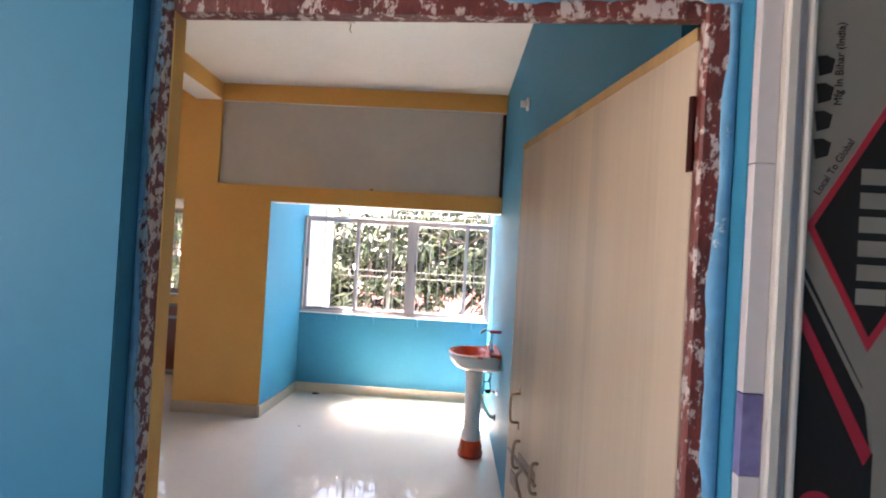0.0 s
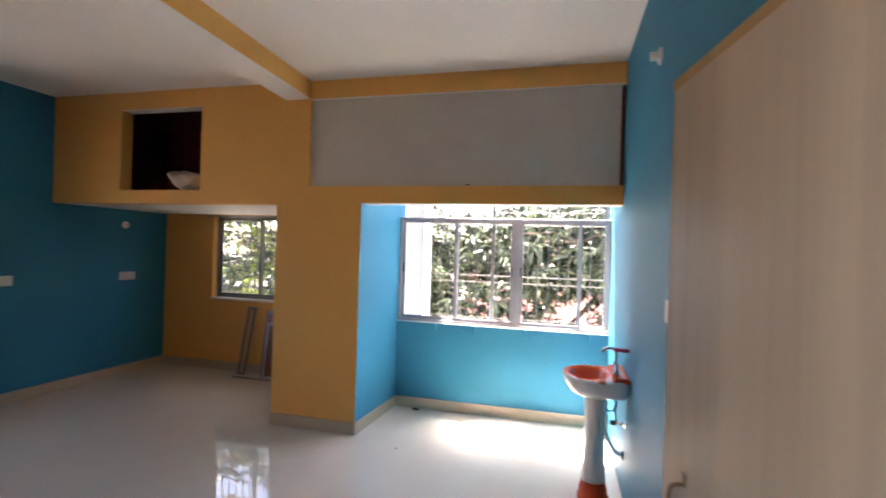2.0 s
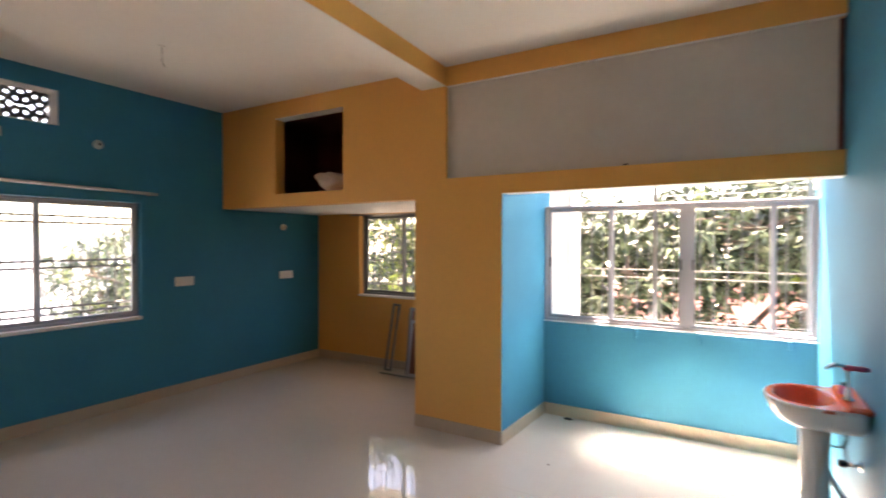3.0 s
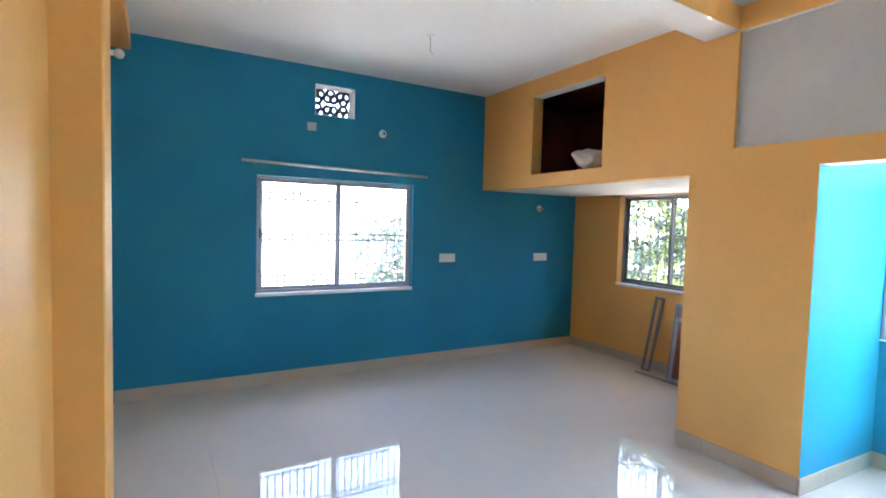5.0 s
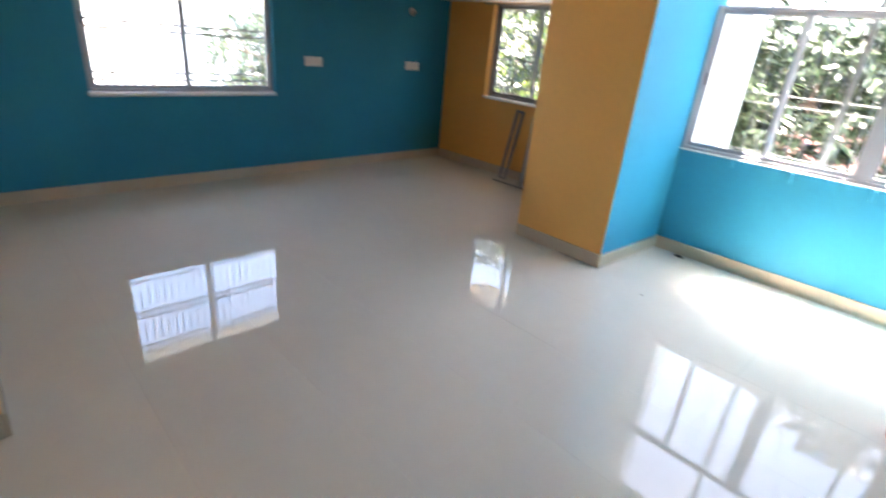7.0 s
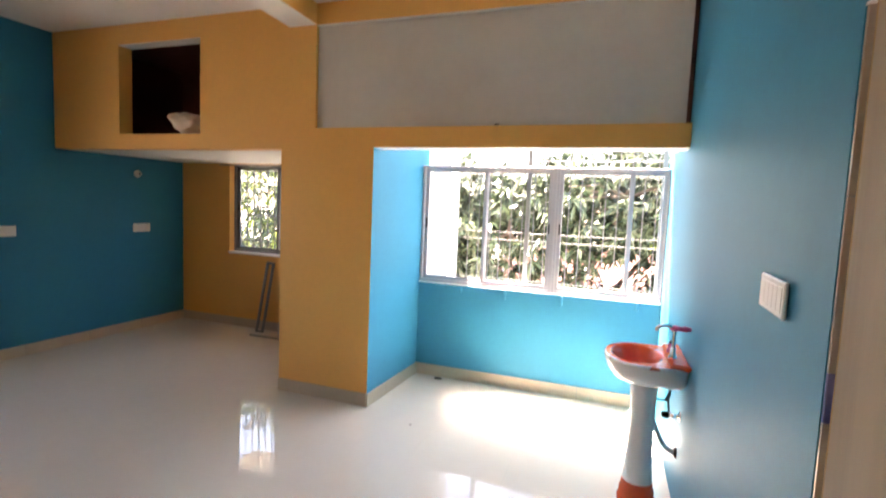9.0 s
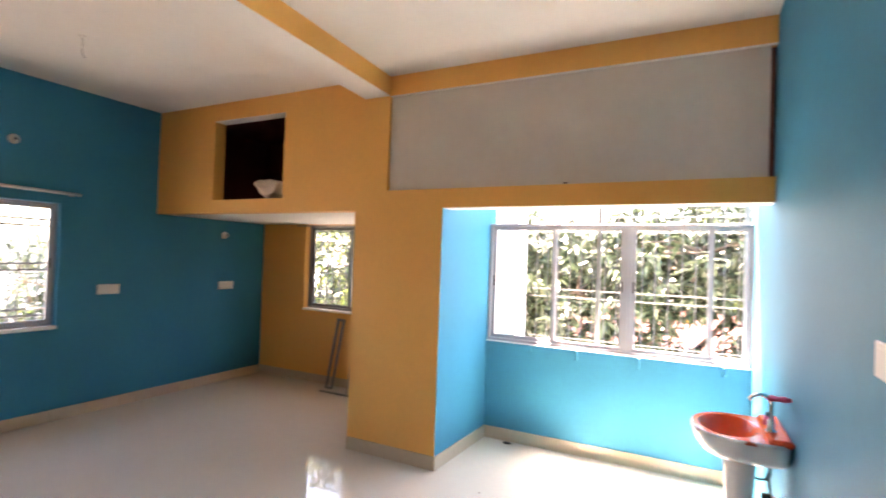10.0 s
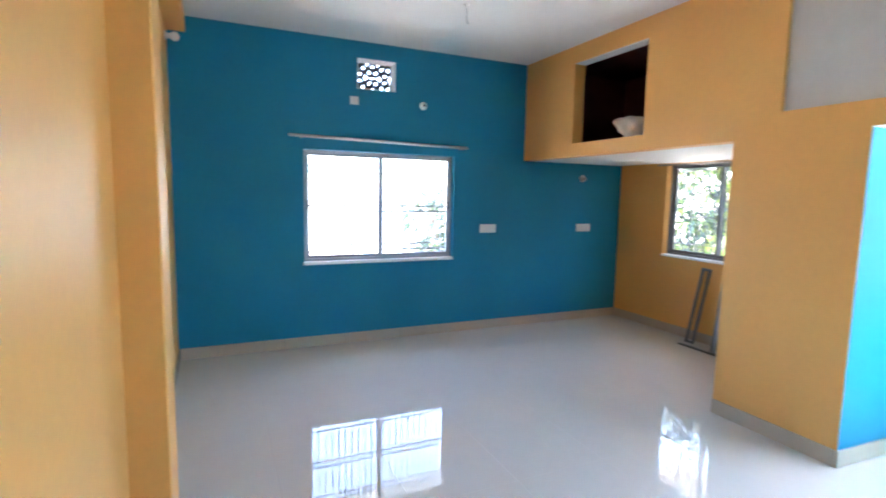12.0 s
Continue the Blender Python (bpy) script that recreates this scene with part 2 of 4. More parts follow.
# ---- the plan ----
XW, CEIL = -5.03, 3.035            # west wall face, ceiling
YP, YB, YA = 4.512, 5.40, 6.0      # pillar plane, bay wall, alcove wall
XA, XP = -2.415, -1.606            # alcove side and bay side of the pillar
SOFFIT, LINTEL, BAYTOP = 1.956, 1.972, 2.60


def east(y):
    return 0.50 + 0.021 * (4.5 - y)


def south(x):
    return 0.945 + 0.0125 * (x - 0.57)


DX0, DX1, DTOP = -0.371, 0.556, 1.997     # clear opening of the entrance door
RX0, RX1, RTOP = -0.414, 0.610, 2.045    # outside of its frame
YOUT = 0.818                              # outer face of the entrance wall

# ---- walls, floor, ceiling ----
LW = (2.0, 3.612, 0.835, 1.965)
VENT = (2.53, 2.93, 2.58, 2.875)
structure("wall_west", holed((0.7, YA + 0.15, 0, CEIL), (LW, VENT), lambda u, k, z: (XW - 0.2 * k, u, z)), BLUE, "blue painted plaster wall with a window and a vent", "wall")

AW = (-4.30, -2.95, 0.888, 1.95)
structure("wall_north_alcove", holed((XW, XA, 0, SOFFIT), (AW,), lambda u, k, z: (u, YA + 0.15 * k, z)), YELLOW, "yellow painted plaster wall of the alcove", "wall")
LOFT = (-4.172, -3.239, 2.083, 2.865)
LIP = YP + 0.13
structure("wall_loft", holed((XW, XA + 0.305, SOFFIT, CEIL), (LOFT,), lambda u, k, z: (u, YP + 0.13 * k, z)), YELLOW, "yellow painted wall with a storage loft opening", "wall")
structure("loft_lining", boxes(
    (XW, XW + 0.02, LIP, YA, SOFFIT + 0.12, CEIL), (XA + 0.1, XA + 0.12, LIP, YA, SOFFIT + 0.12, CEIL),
    (XW, XA + 0.12, YA - 0.02, YA + 0.13, SOFFIT + 0.12, CEIL), (XW, XA + 0.1, LIP, YA - 0.02, CEIL - 0.02, CEIL)), LOFT_SHADE, "loft lining plaster with its unlit darkness in the colour", "loft")
structure("loft_slab", boxes((XW, XA, LIP, YA + 0.15, SOFFIT, SOFFIT + 0.12)), WHITE, "white soffit slab of the loft over the alcove", "slab")
structure("loft_opening_head", boxes((LOFT[0], LOFT[1], YP + 0.004, LIP, LOFT[3] - 0.004, LOFT[3])), WHITE, "unpainted white head of the loft opening", "trim")

pier = bmesh.new()
prism(pier, [(XA, YP), (XP, YP), (XP + 0.001, YP + 0.004), (XP + 0.001, YP + 0.02), (XA, YP + 0.02)], 0, SOFFIT)
box(pier, XA, XP, YP, YP + 0.02, SOFFIT, 2.115)
box(pier, XA, XP - 0.01, YP + 0.02, YB + 0.15, 0, SOFFIT)
box(pier, XA, XA + 0.02, YB + 0.15, YA + 0.15, 0, SOFFIT)
structure("pier_outside", boxes((XA + 0.02, XP - 0.01, YB + 0.15, YA + 0.15, -0.16, CEIL)), PLASTER, "white plastered outer face of the pillar", "wall")
structure("pillar", pier, YELLOW, "yellow painted pillar between the alcove and the bay", "pillar")
structure("lintel", boxes((XP, east(YP), YP, YP + 0.14, LINTEL, 2.115)), YELLOW, "yellow painted lintel over the bay", "beam")
structure("lintel_soffit", boxes((XP, east(YP), YP + 0.003, YP + 0.14, LINTEL - 0.004, LINTEL)), WHITE, "white underside of the bay lintel", "trim")
bay_west = bmesh.new()
prism(bay_west, [(XP - 0.01, YP + 0.022), (XP + 0.0018, YP + 0.022), (XP + 0.0018, YP + 0.003), (XP + 0.0036, YP + 0.003), (XP + 0.009, YP + 0.14), (XP - 0.01, YP + 0.14)], 0, LINTEL - 0.006)
prism(bay_west, [(XP - 0.01, YP + 0.14), (XP + 0.009, YP + 0.14), (XP + 0.04, YB), (XP + 0.04, YB + 0.15), (XP - 0.01, YB + 0.15)], 0, BAYTOP)
structure("wall_bay_west", bay_west, BLUE, "blue painted side wall of the bay", "wall")
structure("wall_bay_north", boxes((XP + 0.04, 0.50, YB, YB + 0.15, 0, 0.862)), BLUE, "blue painted wall under the bay window", "wall")
structure("bay_ceiling", boxes((XP - 0.01, 0.62, YP + 0.14, YB + 0.06, BAYTOP, BAYTOP + 0.1)), WHITE, "white ceiling of the bay", "ceiling")
structure("wall_over_lintel", boxes((XP, 0.62, YP + 0.10, YP + 0.14, 2.116, 2.875)), WHITE, "white plaster back of the loft over the bay", "wall")
structure("loft_panel", boxes((-2.11, 0.468, YP + 0.03, YP + 0.05, 2.115, 2.878)), GREY, "grey unpainted board closing the loft over the bay", "panel")
# Closes the cavity; its dark colour stands for the shade in the gap.
structure("loft_back", boxes((-2.11, 0.62, YP + 0.075, YP + 0.095, 2.116, 2.95)), LOFT_SHADE, "backing coloured dark as the shade in the gap behind the grey board", "wall")
structure("beam_north", boxes((-2.11, east(YP), YP, YP + 0.2, 2.878, CEIL)), YELLOW, "yellow painted ceiling beam", "beam")
structure("beam_north_soffit", boxes((-2.11, east(YP), YP + 0.003, YP + 0.03, 2.873, 2.878)), WHITE, "white underside of the beam", "trim")

beam_x0, beam_x1 = -2.375, -2.11


def beam_plan(inset, y0, y1):
    """The middle beam runs slightly askew, further east towards the entrance."""
    skew = 0.054
    return [(-2.352 + inset + skew * (4.5 - y0), y0), (beam_x1 - inset + skew * (4.5 - y0), y0), (beam_x1 - inset + skew * (4.5 - y1), y1), (-2.352 + inset + skew * (4.5 - y1), y1)]


structure("beam_middle", prism(bmesh.new(), beam_plan(0.0, 0.80, YP), 2.882, CEIL), YELLOW, "yellow painted ceiling beam with a white underside", "beam")
structure("beam_middle_soffit", prism(bmesh.new(), beam_plan(0.003, 0.80, YP - 0.002), 2.877, 2.882), WHITE, "white underside of the ceiling beam", "trim")
structure("beam_south", boxes((XW, beam_x0, 0.7, 1.02, 2.90, CEIL)), YELLOW, "yellow painted beam over the entrance wall", "beam")
# Added out of view so no sun patch falls inside the west window.
structure("west_sun_block", boxes((XW - 0.52, XW - 0.2, LW[0] - 0.2, LW[1] + 0.2, LW[3] + 0.09, LW[3] + 0.16)), PLASTER, "unseen white slab added to keep sun off the west window", "slab")
structure("ceiling", prism(bmesh.new(), [(XW - 0.2, -3.4), (3.0, -3.4), (3.0, YB + 0.15), (XA, YB + 0.15), (XA, YA + 0.15), (XW - 0.2, YA + 0.15)], CEIL, CEIL + 0.12), WHITE, "white painted ceiling", "ceiling")

SIDE = (1.50, 2.362, 0.0, 1.98)           # side doorway in the east wall
structure("wall_east", holed((1.0, YB + 0.15, 0, CEIL), (SIDE,), lambda u, k, z: (east(u) + 0.15 * k, u, z)), BLUE, "blue painted plaster wall with a side doorway", "wall")

# the entrance wall: yellow inside, blue outside
inner = bmesh.new()
ym = 0.87
prism(inner, [(XW, ym - 0.17), (beam_x1, ym - 0.05), (RX0, ym), (RX0, south(RX0)), (XW, south(XW))], 0, CEIL)
box(inner, RX0, RX1 - 0.03, ym, 0.94, RTOP, CEIL)
structure("wall_south_inside", inner, YELLOW, "yellow painted entrance wall", "wall")
structure("wall_south_outside", boxes((-4.0, RX0, 0.86, 0.865, 0, CEIL)), BLUE, "blue painted outside of the entrance wall", "wall")
structure("wall_over_door", boxes((RX0, RX1, 0.86, ym - 0.002, RTOP, CEIL)), BLUE, "blue painted wall over the entrance door", "wall")
structure("door_pier", boxes((RX1, 0.64, YOUT, 1.0, 0, CEIL)), BLUE, "blue painted narrow pier beside the entrance door", "wall")
structure("wall_south_east", boxes((0.64, 3.0, YOUT + 0.01, 0.93, 0, CEIL)), BLUE, "blue painted wall behind the printed panel", "wall")
structure("door_reveal", boxes((RX0 - 0.02, RX0 + 0.0008, 0.865, 0.906, 0, CEIL)), BLUE, "blue painted door reveal", "wall")
structure("pilaster", boxes((beam_x0, -2.085, 0.8, 1.05, 0, 2.877), bevel=0.006), YELLOW, "yellow painted pilaster beside the entrance", "pillar")

# hall outside the entrance; walls unseen, openings sized for the light they admit
structure("wall_hall_south", holed((-4.0, 3.0, 0, CEIL), ((-2.4, -1.8, 1.2, 2.1),), lambda u, k, z: (u, -3.25 - 0.15 * k, z)), BLUE, "unseen blue hall wall with an opening added to let light in", "wall")
structure("wall_hall_east", boxes((2.85, 3.0, -3.25, YOUT, 0, CEIL)), BLUE, "blue painted hall wall", "wall")
structure("wall_hall_west", holed((-3.4, YOUT, 0, CEIL), ((-3.3, 0.7, 0.95, 2.9),), lambda u, k, z: (-4.0 - 0.15 * k, u, z)), PLASTER, "unseen white hall wall with a wide opening added for light", "wall")

# ---- camera-side floor ----
floor = structure("floor", boxes((XW - 0.2, 3.0, -3.4, YA + 0.15, -0.15, -0.004)), GROUT, "glossy cream vitrified tile floor", "floor")
SIZE = 0.60


def tile_mesh(w, d):
    bm = bmesh.new()
    g = 0.0003
    box(bm, g, w - g, g, d - g, -0.006, 0.0)
    return finish("floor_tile", bm, TILE)


tile_cache = {}


def lay_tiles(x0, x1, y0, y1, ox, oy):
    nx0, nx1 = math.floor((x0 - ox) / SIZE), math.ceil((x1 - ox) / SIZE)
    ny0, ny1 = math.floor((y0 - oy) / SIZE), math.ceil((y1 - oy) / SIZE)
    for i in range(nx0, nx1):
        for j in range(ny0, ny1):
            a, b = max(x0, ox + i * SIZE), min(x1, ox + (i + 1) * SIZE)
            c, d = max(y0, oy + j * SIZE), min(y1, oy + (j + 1) * SIZE)
            if b - a < 0.005 or d - c < 0.005:
                continue
            key = (round(b - a, 3), round(d - c, 3))
            if key not in tile_cache:
                tile_cache[key] = tile_mesh(*key)
            t = new("floor_tile", tile_cache[key])
            t.location = (a, c, 0)
            t.parent = floor
            t.matrix_parent_inverse = floor.matrix_world.inverted()


# ---- skirting ----
skirting = thing("baseboard", "beige glazed skirting tiles along the walls", "skirting", kind="structure")


def skirt_run(p, q, height=0.104, thick=0.012, length=0.6):
    """Skirting tiles from p to q, standing out to the left of the way."""
    a, b = Vector((*p, 0)), Vector((*q, 0))
    d = (b - a)
    total = d.length
    d.normalize()
    turn = math.degrees(math.atan2(d.y, d.x))
    s = 0.0
    while s < total - 0.01:
        w = min(length, total - s)
        bm = bmesh.new()
        box(bm, 0.0007, w - 0.0007, 0, thick, 0, height, bevel=0.0015)
        t = part("skirting_tile", bm, SKIRT, skirting)
        at = a + d * s
        t.matrix_local = pose(at.x, at.y, 0.0005, 0, 0, turn)
        s += length


skirt_run((XW, YA), (XW, 0.89))
skirt_run((XA, YA), (XW + 0.013, YA))
skirt_run((XP, YP), (XA, YP))
skirt_run((XP + 0.04, YB), (XP + 0.0036, YP - 0.0125))
skirt_run((0.488, YB), (XP + 0.053, YB))
skirt_run((-2.085, 1.05), (-2.085, 0.93))
skirt_run((beam_x0, 1.05), (-2.073, 1.05))
skirt_run((XW + 0.013, south(XW)), (beam_x0, south(beam_x0)))
skirt_run((-2.08, south(-2.08)), (RX0 - 0.01, south(RX0)))


# ---- windows ----
def sliding_window(name, w, h, sashes, m, label, finish_mat, depth=0.06, rail=0.02):
    """An aluminium sliding window; x along it, z up, y outwards. sashes: (x0, x1, track)."""
    win = thing(name, label, "window", m, kind="structure")
    fr = part("window_frame", boxes((0, rail, 0, depth, 0, h), (w - rail, w, 0, depth, 0, h), (rail, w - rail, 0, depth, 0, rail * 1.2), (rail, w - rail, 0, depth, h - rail, h), bevel=0.002), finish_mat, win)
    for x0, x1, track in sashes:
        y = 0.008 + track * 0.026
        z0, z1, s = rail * 1.2 + 0.001, h - rail - 0.001, 0.030
        sash = part("sash", boxes((x0, x0 + s, y, y + 0.022, z0, z1), (x1 - s, x1, y, y + 0.022, z0, z1), (x0 + s, x1 - s, y + 0.001, y + 0.021, z0, z0 + s), (x0 + s, x1 - s, y + 0.001, y + 0.021, z1 - s, z1), bevel=0.002), finish_mat, win)
        pane = part("pane", boxes((x0 + s - 0.004, x1 - s + 0.004, y + 0.009, y + 0.013, z0 + s - 0.004, z1 - s + 0.004)), GLASS, sash, "clear glass")
        pane.visible_shadow = False
        lx = x0 + 0.010 if x0 < 0.1 or track else x1 - 0.024
        part("latch", boxes((lx, lx + 0.014, y - 0.007, y + 0.001, h * 0.47, h * 0.47 + 0.09), bevel=0.002), BLACK, sash, "black plastic latch")
    return win


def grille(w, h, step, levels, m, label, r=0.007, mat=None, cross=None):
    """Welded bars; x along, z up."""
    g = thing("window_grille", label, "grille", m)
    n = max(2, round(w / step))
    vm = finish("bar", tube(bmesh.new(), [(0, 0, 0), (0, 0, h)], r, 6), mat or GRILLE)
    hm = finish("cross_bar", tube(bmesh.new(), [(0, 0, 0), (w, 0, 0)], cross or r, 6), mat or GRILLE)
    for i in range(n + 1):
        b = new("bar", vm)
        b.parent, b.location = g, (i * w / n, 0, 0)
    for z in levels:
        b = new("cross_bar", hm)
        b.parent, b.location = g, (0, 0.006, z)
    return g


# bay window: two units and a wide mullion, open grille strip above
sliding_window("window_bay_1", 1.180, 1.045, ((0.021, 0.605, 1), (0.570, 1.159, 0)), pose(-1.563, YB + 0.002, 0.87), "silver aluminium sliding window of the bay", ALU)
sliding_window("window_bay_2", 0.861, 1.045, ((0.021, 0.597, 0), (0.560, 0.840, 1)), pose(-0.371, YB + 0.002, 0.87), "silver aluminium sliding window of the bay", ALU)
tagged(part("window_mullion", boxes((-0.383, -0.371, YB - 0.004, YB + 0.066, 0.87, 1.915), bevel=0.003), ALU), "silver aluminium mullion between two sliding windows", "window", "", "structure")
tagged(part("window_sill", boxes((-1.567, 0.485, YB - 0.012, YB + 0.15, 0.862, 0.87), bevel=0.002), PLASTER), "white painted sill under the bay window", "sill", "", "structure")
grille(2.05, 1.74, 0.105, (0.03, 0.40, 0.47, 1.0, 1.13, 1.22, 1.72), pose(-1.43, YB + 0.36, 0.87), "grey painted steel window grille outside the bay", 0.0045, GRILLE_DARK, 0.0032)
for i, x in enumerate((-0.675, 0.44)):
    tagged(part("grille_post", boxes((x, x + 0.035, YB + 0.30, YB + 0.335, -0.16, 2.6)), ALU_DARK), "grey square steel post of the grille", "post", "grille posts")
for x, zl in ((-1.16, 0.80), (-0.76, 0.775), (-0.28, 0.77), (0.31, 0.79)):
    b = bmesh.new()
    box(b, x - 0.012, x + 0.012, YB - 0.020, YB, zl, 0.86, bevel=0.006)
    tagged(part("sill_bracket", b, BLUE), "small painted-over bracket stub under the sill", "bracket", "brackets under the sill", "")

# west window
sliding_window("window_west", LW[1] - LW[0] - 0.012, LW[3] - LW[2] - 0.03, ((0.021, 0.80, 1), (0.785, 1.578, 0)), pose(XW - 0.05, LW[0] + 0.006, LW[2] + 0.025, 0, 0, 90), "silver aluminium two-pane sliding window", ALU)
tagged(part("sill_west", boxes((XW - 0.14, XW + 0.012, LW[0] - 0.01, LW[1] + 0.004, LW[2] - 0.005, LW[2] + 0.025), bevel=0.003), PLASTER), "white painted window sill", "sill", "", "structure")
grille(1.60, 1.12, 0.073, (0.09, 0.15, 0.50, 0.56, 0.90, 0.96), pose(XW - 0.17, LW[0] + 0.006, LW[2] + 0.02, 0, 0, 90), "grey painted steel window grille", 0.007, GRILLE_DARK, 0.010)

cable = part("service_cable", tube(bmesh.new(), bend([(XW - 0.182, 2.45, 0.84), (XW - 0.184, 2.62, 1.02), (XW - 0.182, 3.02, 1.73), (XW - 0.182, 3.16, 1.97)]), 0.005, 6), BLACK, None, "", True)
tagged(cable, "thin dark cable hanging across the window grille", "cable")

# alcove window
sliding_window("window_alcove", AW[1] - AW[0] - 0.03, AW[3] - AW[2] - 0.03, ((0.021, 0.64, 1), (0.615, 1.298, 0)), pose(AW[0] + 0.02, YA + 0.055, AW[2] + 0.02), "dull aluminium two-pane sliding window", ALU_DARK)
tagged(part("sill_alcove", boxes((AW[0] - 0.01, AW[1], YA - 0.012, YA + 0.14, AW[2] - 0.008, AW[2] + 0.018), bevel=0.003), PLASTER), "white painted window sill", "sill", "", "structure")
grille(1.32, 1.05, 0.10, (0.03, 0.14, 0.45, 0.56, 0.85, 0.98), pose(AW[0] + 0.015, YA + 0.17, AW[2] + 0.01), "grey painted steel window grille", 0.007, GRILLE_DARK)
tagged(part("curtain_rail", tube(bmesh.new(), [(-4.42, YA - 0.03, 1.935), (-3.0, YA - 0.03, 1.935)], 0.009), STEEL), "thin steel curtain rail under the loft slab", "curtain rail")

# ---- entrance door ----
frame_thing = thing("door_frame", "old wooden door frame with flaking dark red paint", "door frame", kind="structure")
part("jamb", boxes((RX0, DX0, 0.905, 0.9405, 0, RTOP), bevel=0.004), FRAMELEFT, frame_thing)
part("jamb", boxes((DX1, RX1 - 0.002, 0.858, 0.884, 0, RTOP), bevel=0.004), FRAMEPAINT, frame_thing)
part("head", prism(bmesh.new(), [(DX0, 0.907), (DX1, 0.862), (DX1, 0.884), (DX0, 0.9405)], DTOP, RTOP), FRAMEPAINT, frame_thing)
part("jamb_lining", boxes((DX0, DX0 + 0.003, 0.909, 0.944, 0, DTOP)), YELLOW, frame_thing, "yellow painted inner face of the jamb")
wave = random.Random(5)
for x0, x1, y0, side in ((RX0 + 0.0005, RX0 + 0.016, 0.902, 1), (RX1 - 0.026, RX1 - 0.001, 0.854, -1)):
    smear, low = bmesh.new(), []
    for i in range(70):
        z = RTOP * i / 69
        d = 0.006 * math.sin(z * 7.0 + x0) + 0.003 * math.sin(z * 23.0) + wave.uniform(-0.002, 0.002)
        a, b = (x0, x1 + d) if side > 0 else (x0 + d, x1)
        row = [smear.verts.new(v) for v in ((a, y0 + 0.0055, z), (a + 0.002, y0, z), (b - 0.002, y0, z), (b, y0 + 0.0055, z))]
        if low:
            for k in range(3):
                smear.faces.new((low[k], low[k + 1], row[k + 1], row[k]))
        low = row
    part("paint_smear", smear, SMEAR, frame_thing, "smeared light blue paint edge", True)
smear, low = bmesh.new(), []
for i in range(90):
    x = RX0 + (RX1 - RX0) * i / 89
    y0 = 0.899 - 0.048 * i / 89
    z0 = RTOP - 0.020 + 0.004 * math.sin(x * 17.0) + 0.003 * math.sin(x * 41.0) + wave.uniform(-0.003, 0.003)
    row = [smear.verts.new(v) for v in ((x, y0 + 0.007, z0), (x, y0 + 0.001, z0 + 0.002), (x, y0, RTOP - 0.002), (x, y0 + 0.007, RTOP))]
    if low:
        for k in range(3):
            smear.faces.new((low[k], low[k + 1], row[k + 1], row[k]))
    low = row
part("paint_smear", smear, SMEAR_PALE, frame_thing, "smeared white and blue paint along the head", True)
# bare flaked strip along the inner edge of the jamb, ragged towards the paint
flaked, low = bmesh.new(), []
for i in range(150):
    z = DTOP * i / 149
    a = DX0 - 0.017 - 0.006 * math.sin(z * 5.0) - 0.004 * math.sin(z * 19.0) + wave.uniform(-0.003, 0.003)
    row = [flaked.verts.new(v) for v in ((a, 0.9045, z), (a + 0.002, 0.9035 + wave.uniform(-0.0006, 0.0006), z), (DX0 - 0.003, 0.9035 + wave.uniform(-0.0006, 0.0006), z), (DX0 + 0.0005, 0.909, z))]
    if low:
        for k in range(3):
            flaked.faces.new((low[k], low[k + 1], row[k + 1], row[k]))
    low = row
part("flaked_edge", flaked, FLAKES, frame_thing, "bare flaked inner edge of the jamb", True)

HINGE, FREE = Vector((0.556, 0.888, 0)), Vector((0.374, 1.835, 0))
way = (FREE - HINGE)
LEAFW = way.length
turn = math.degrees(math.atan2(way.y, way.x))
door = thing("entrance_door", "plain beige plywood door under plastic film, open", "door", pose(HINGE.x, HINGE.y, 0.012, 0, 0, turn))
LEAFH = 1.982
# x along the leaf from the hinge, y to the west face
part("leaf", boxes((0, LEAFW, -0.032, 0, 0, LEAFH), bevel=0.002), DOORPLY, door, "beige plywood leaf with streaky film")
part("edge_strip", boxes((0.0, LEAFW, -0.030, 0.0012, LEAFH - 0.022, LEAFH + 0.001)), DOOREDGE, door, "raw plywood top edge")
part("edge_strip", boxes((LEAFW - 0.002, LEAFW + 0.002, -0.031, -0.001, 0, LEAFH - 0.022)), DOOREDGE, door, "raw plywood free edge")
for z in (1.737, 0.95, 0.2):
    hinge = part("hinge", boxes((-0.004, 0.012, -0.001, 0.003, z, z + 0.125), bevel=0.001), MAROON, door, "dark red painted butt hinge")
    part("knuckle", tube(bmesh.new(), [(-0.004, 0.006, z), (-0.004, 0.006, z + 0.125)], 0.006, 10), MAROON, hinge)
hx = LEAFW - 0.118
pull = part("pull_handle", tube(bmesh.new(), bend([(hx, 0.002, 1.118), (hx, 0.022, 1.116), (hx, 0.031, 1.10), (hx, 0.031, 1.04), (hx, 0.022, 1.022), (hx, 0.002, 1.02)]), 0.0045, 8), OLDSTEEL, door, "tarnished steel pull handle", True)
for z in (1.128, 1.010):
    part("handle_foot", boxes((hx - 0.009, hx + 0.009, 0, 0.004, z - 0.014, z + 0.014), bevel=0.002), OLDSTEEL, pull)
bz = 0.915
bolt = part("slide_bolt", tube(bmesh.new(), [(LEAFW - 0.345, 0.016, bz), (LEAFW - 0.07, 0.016, bz)], 0.0055, 10), OLDSTEEL, door, "tarnished steel slide bolt with a hasp", True)
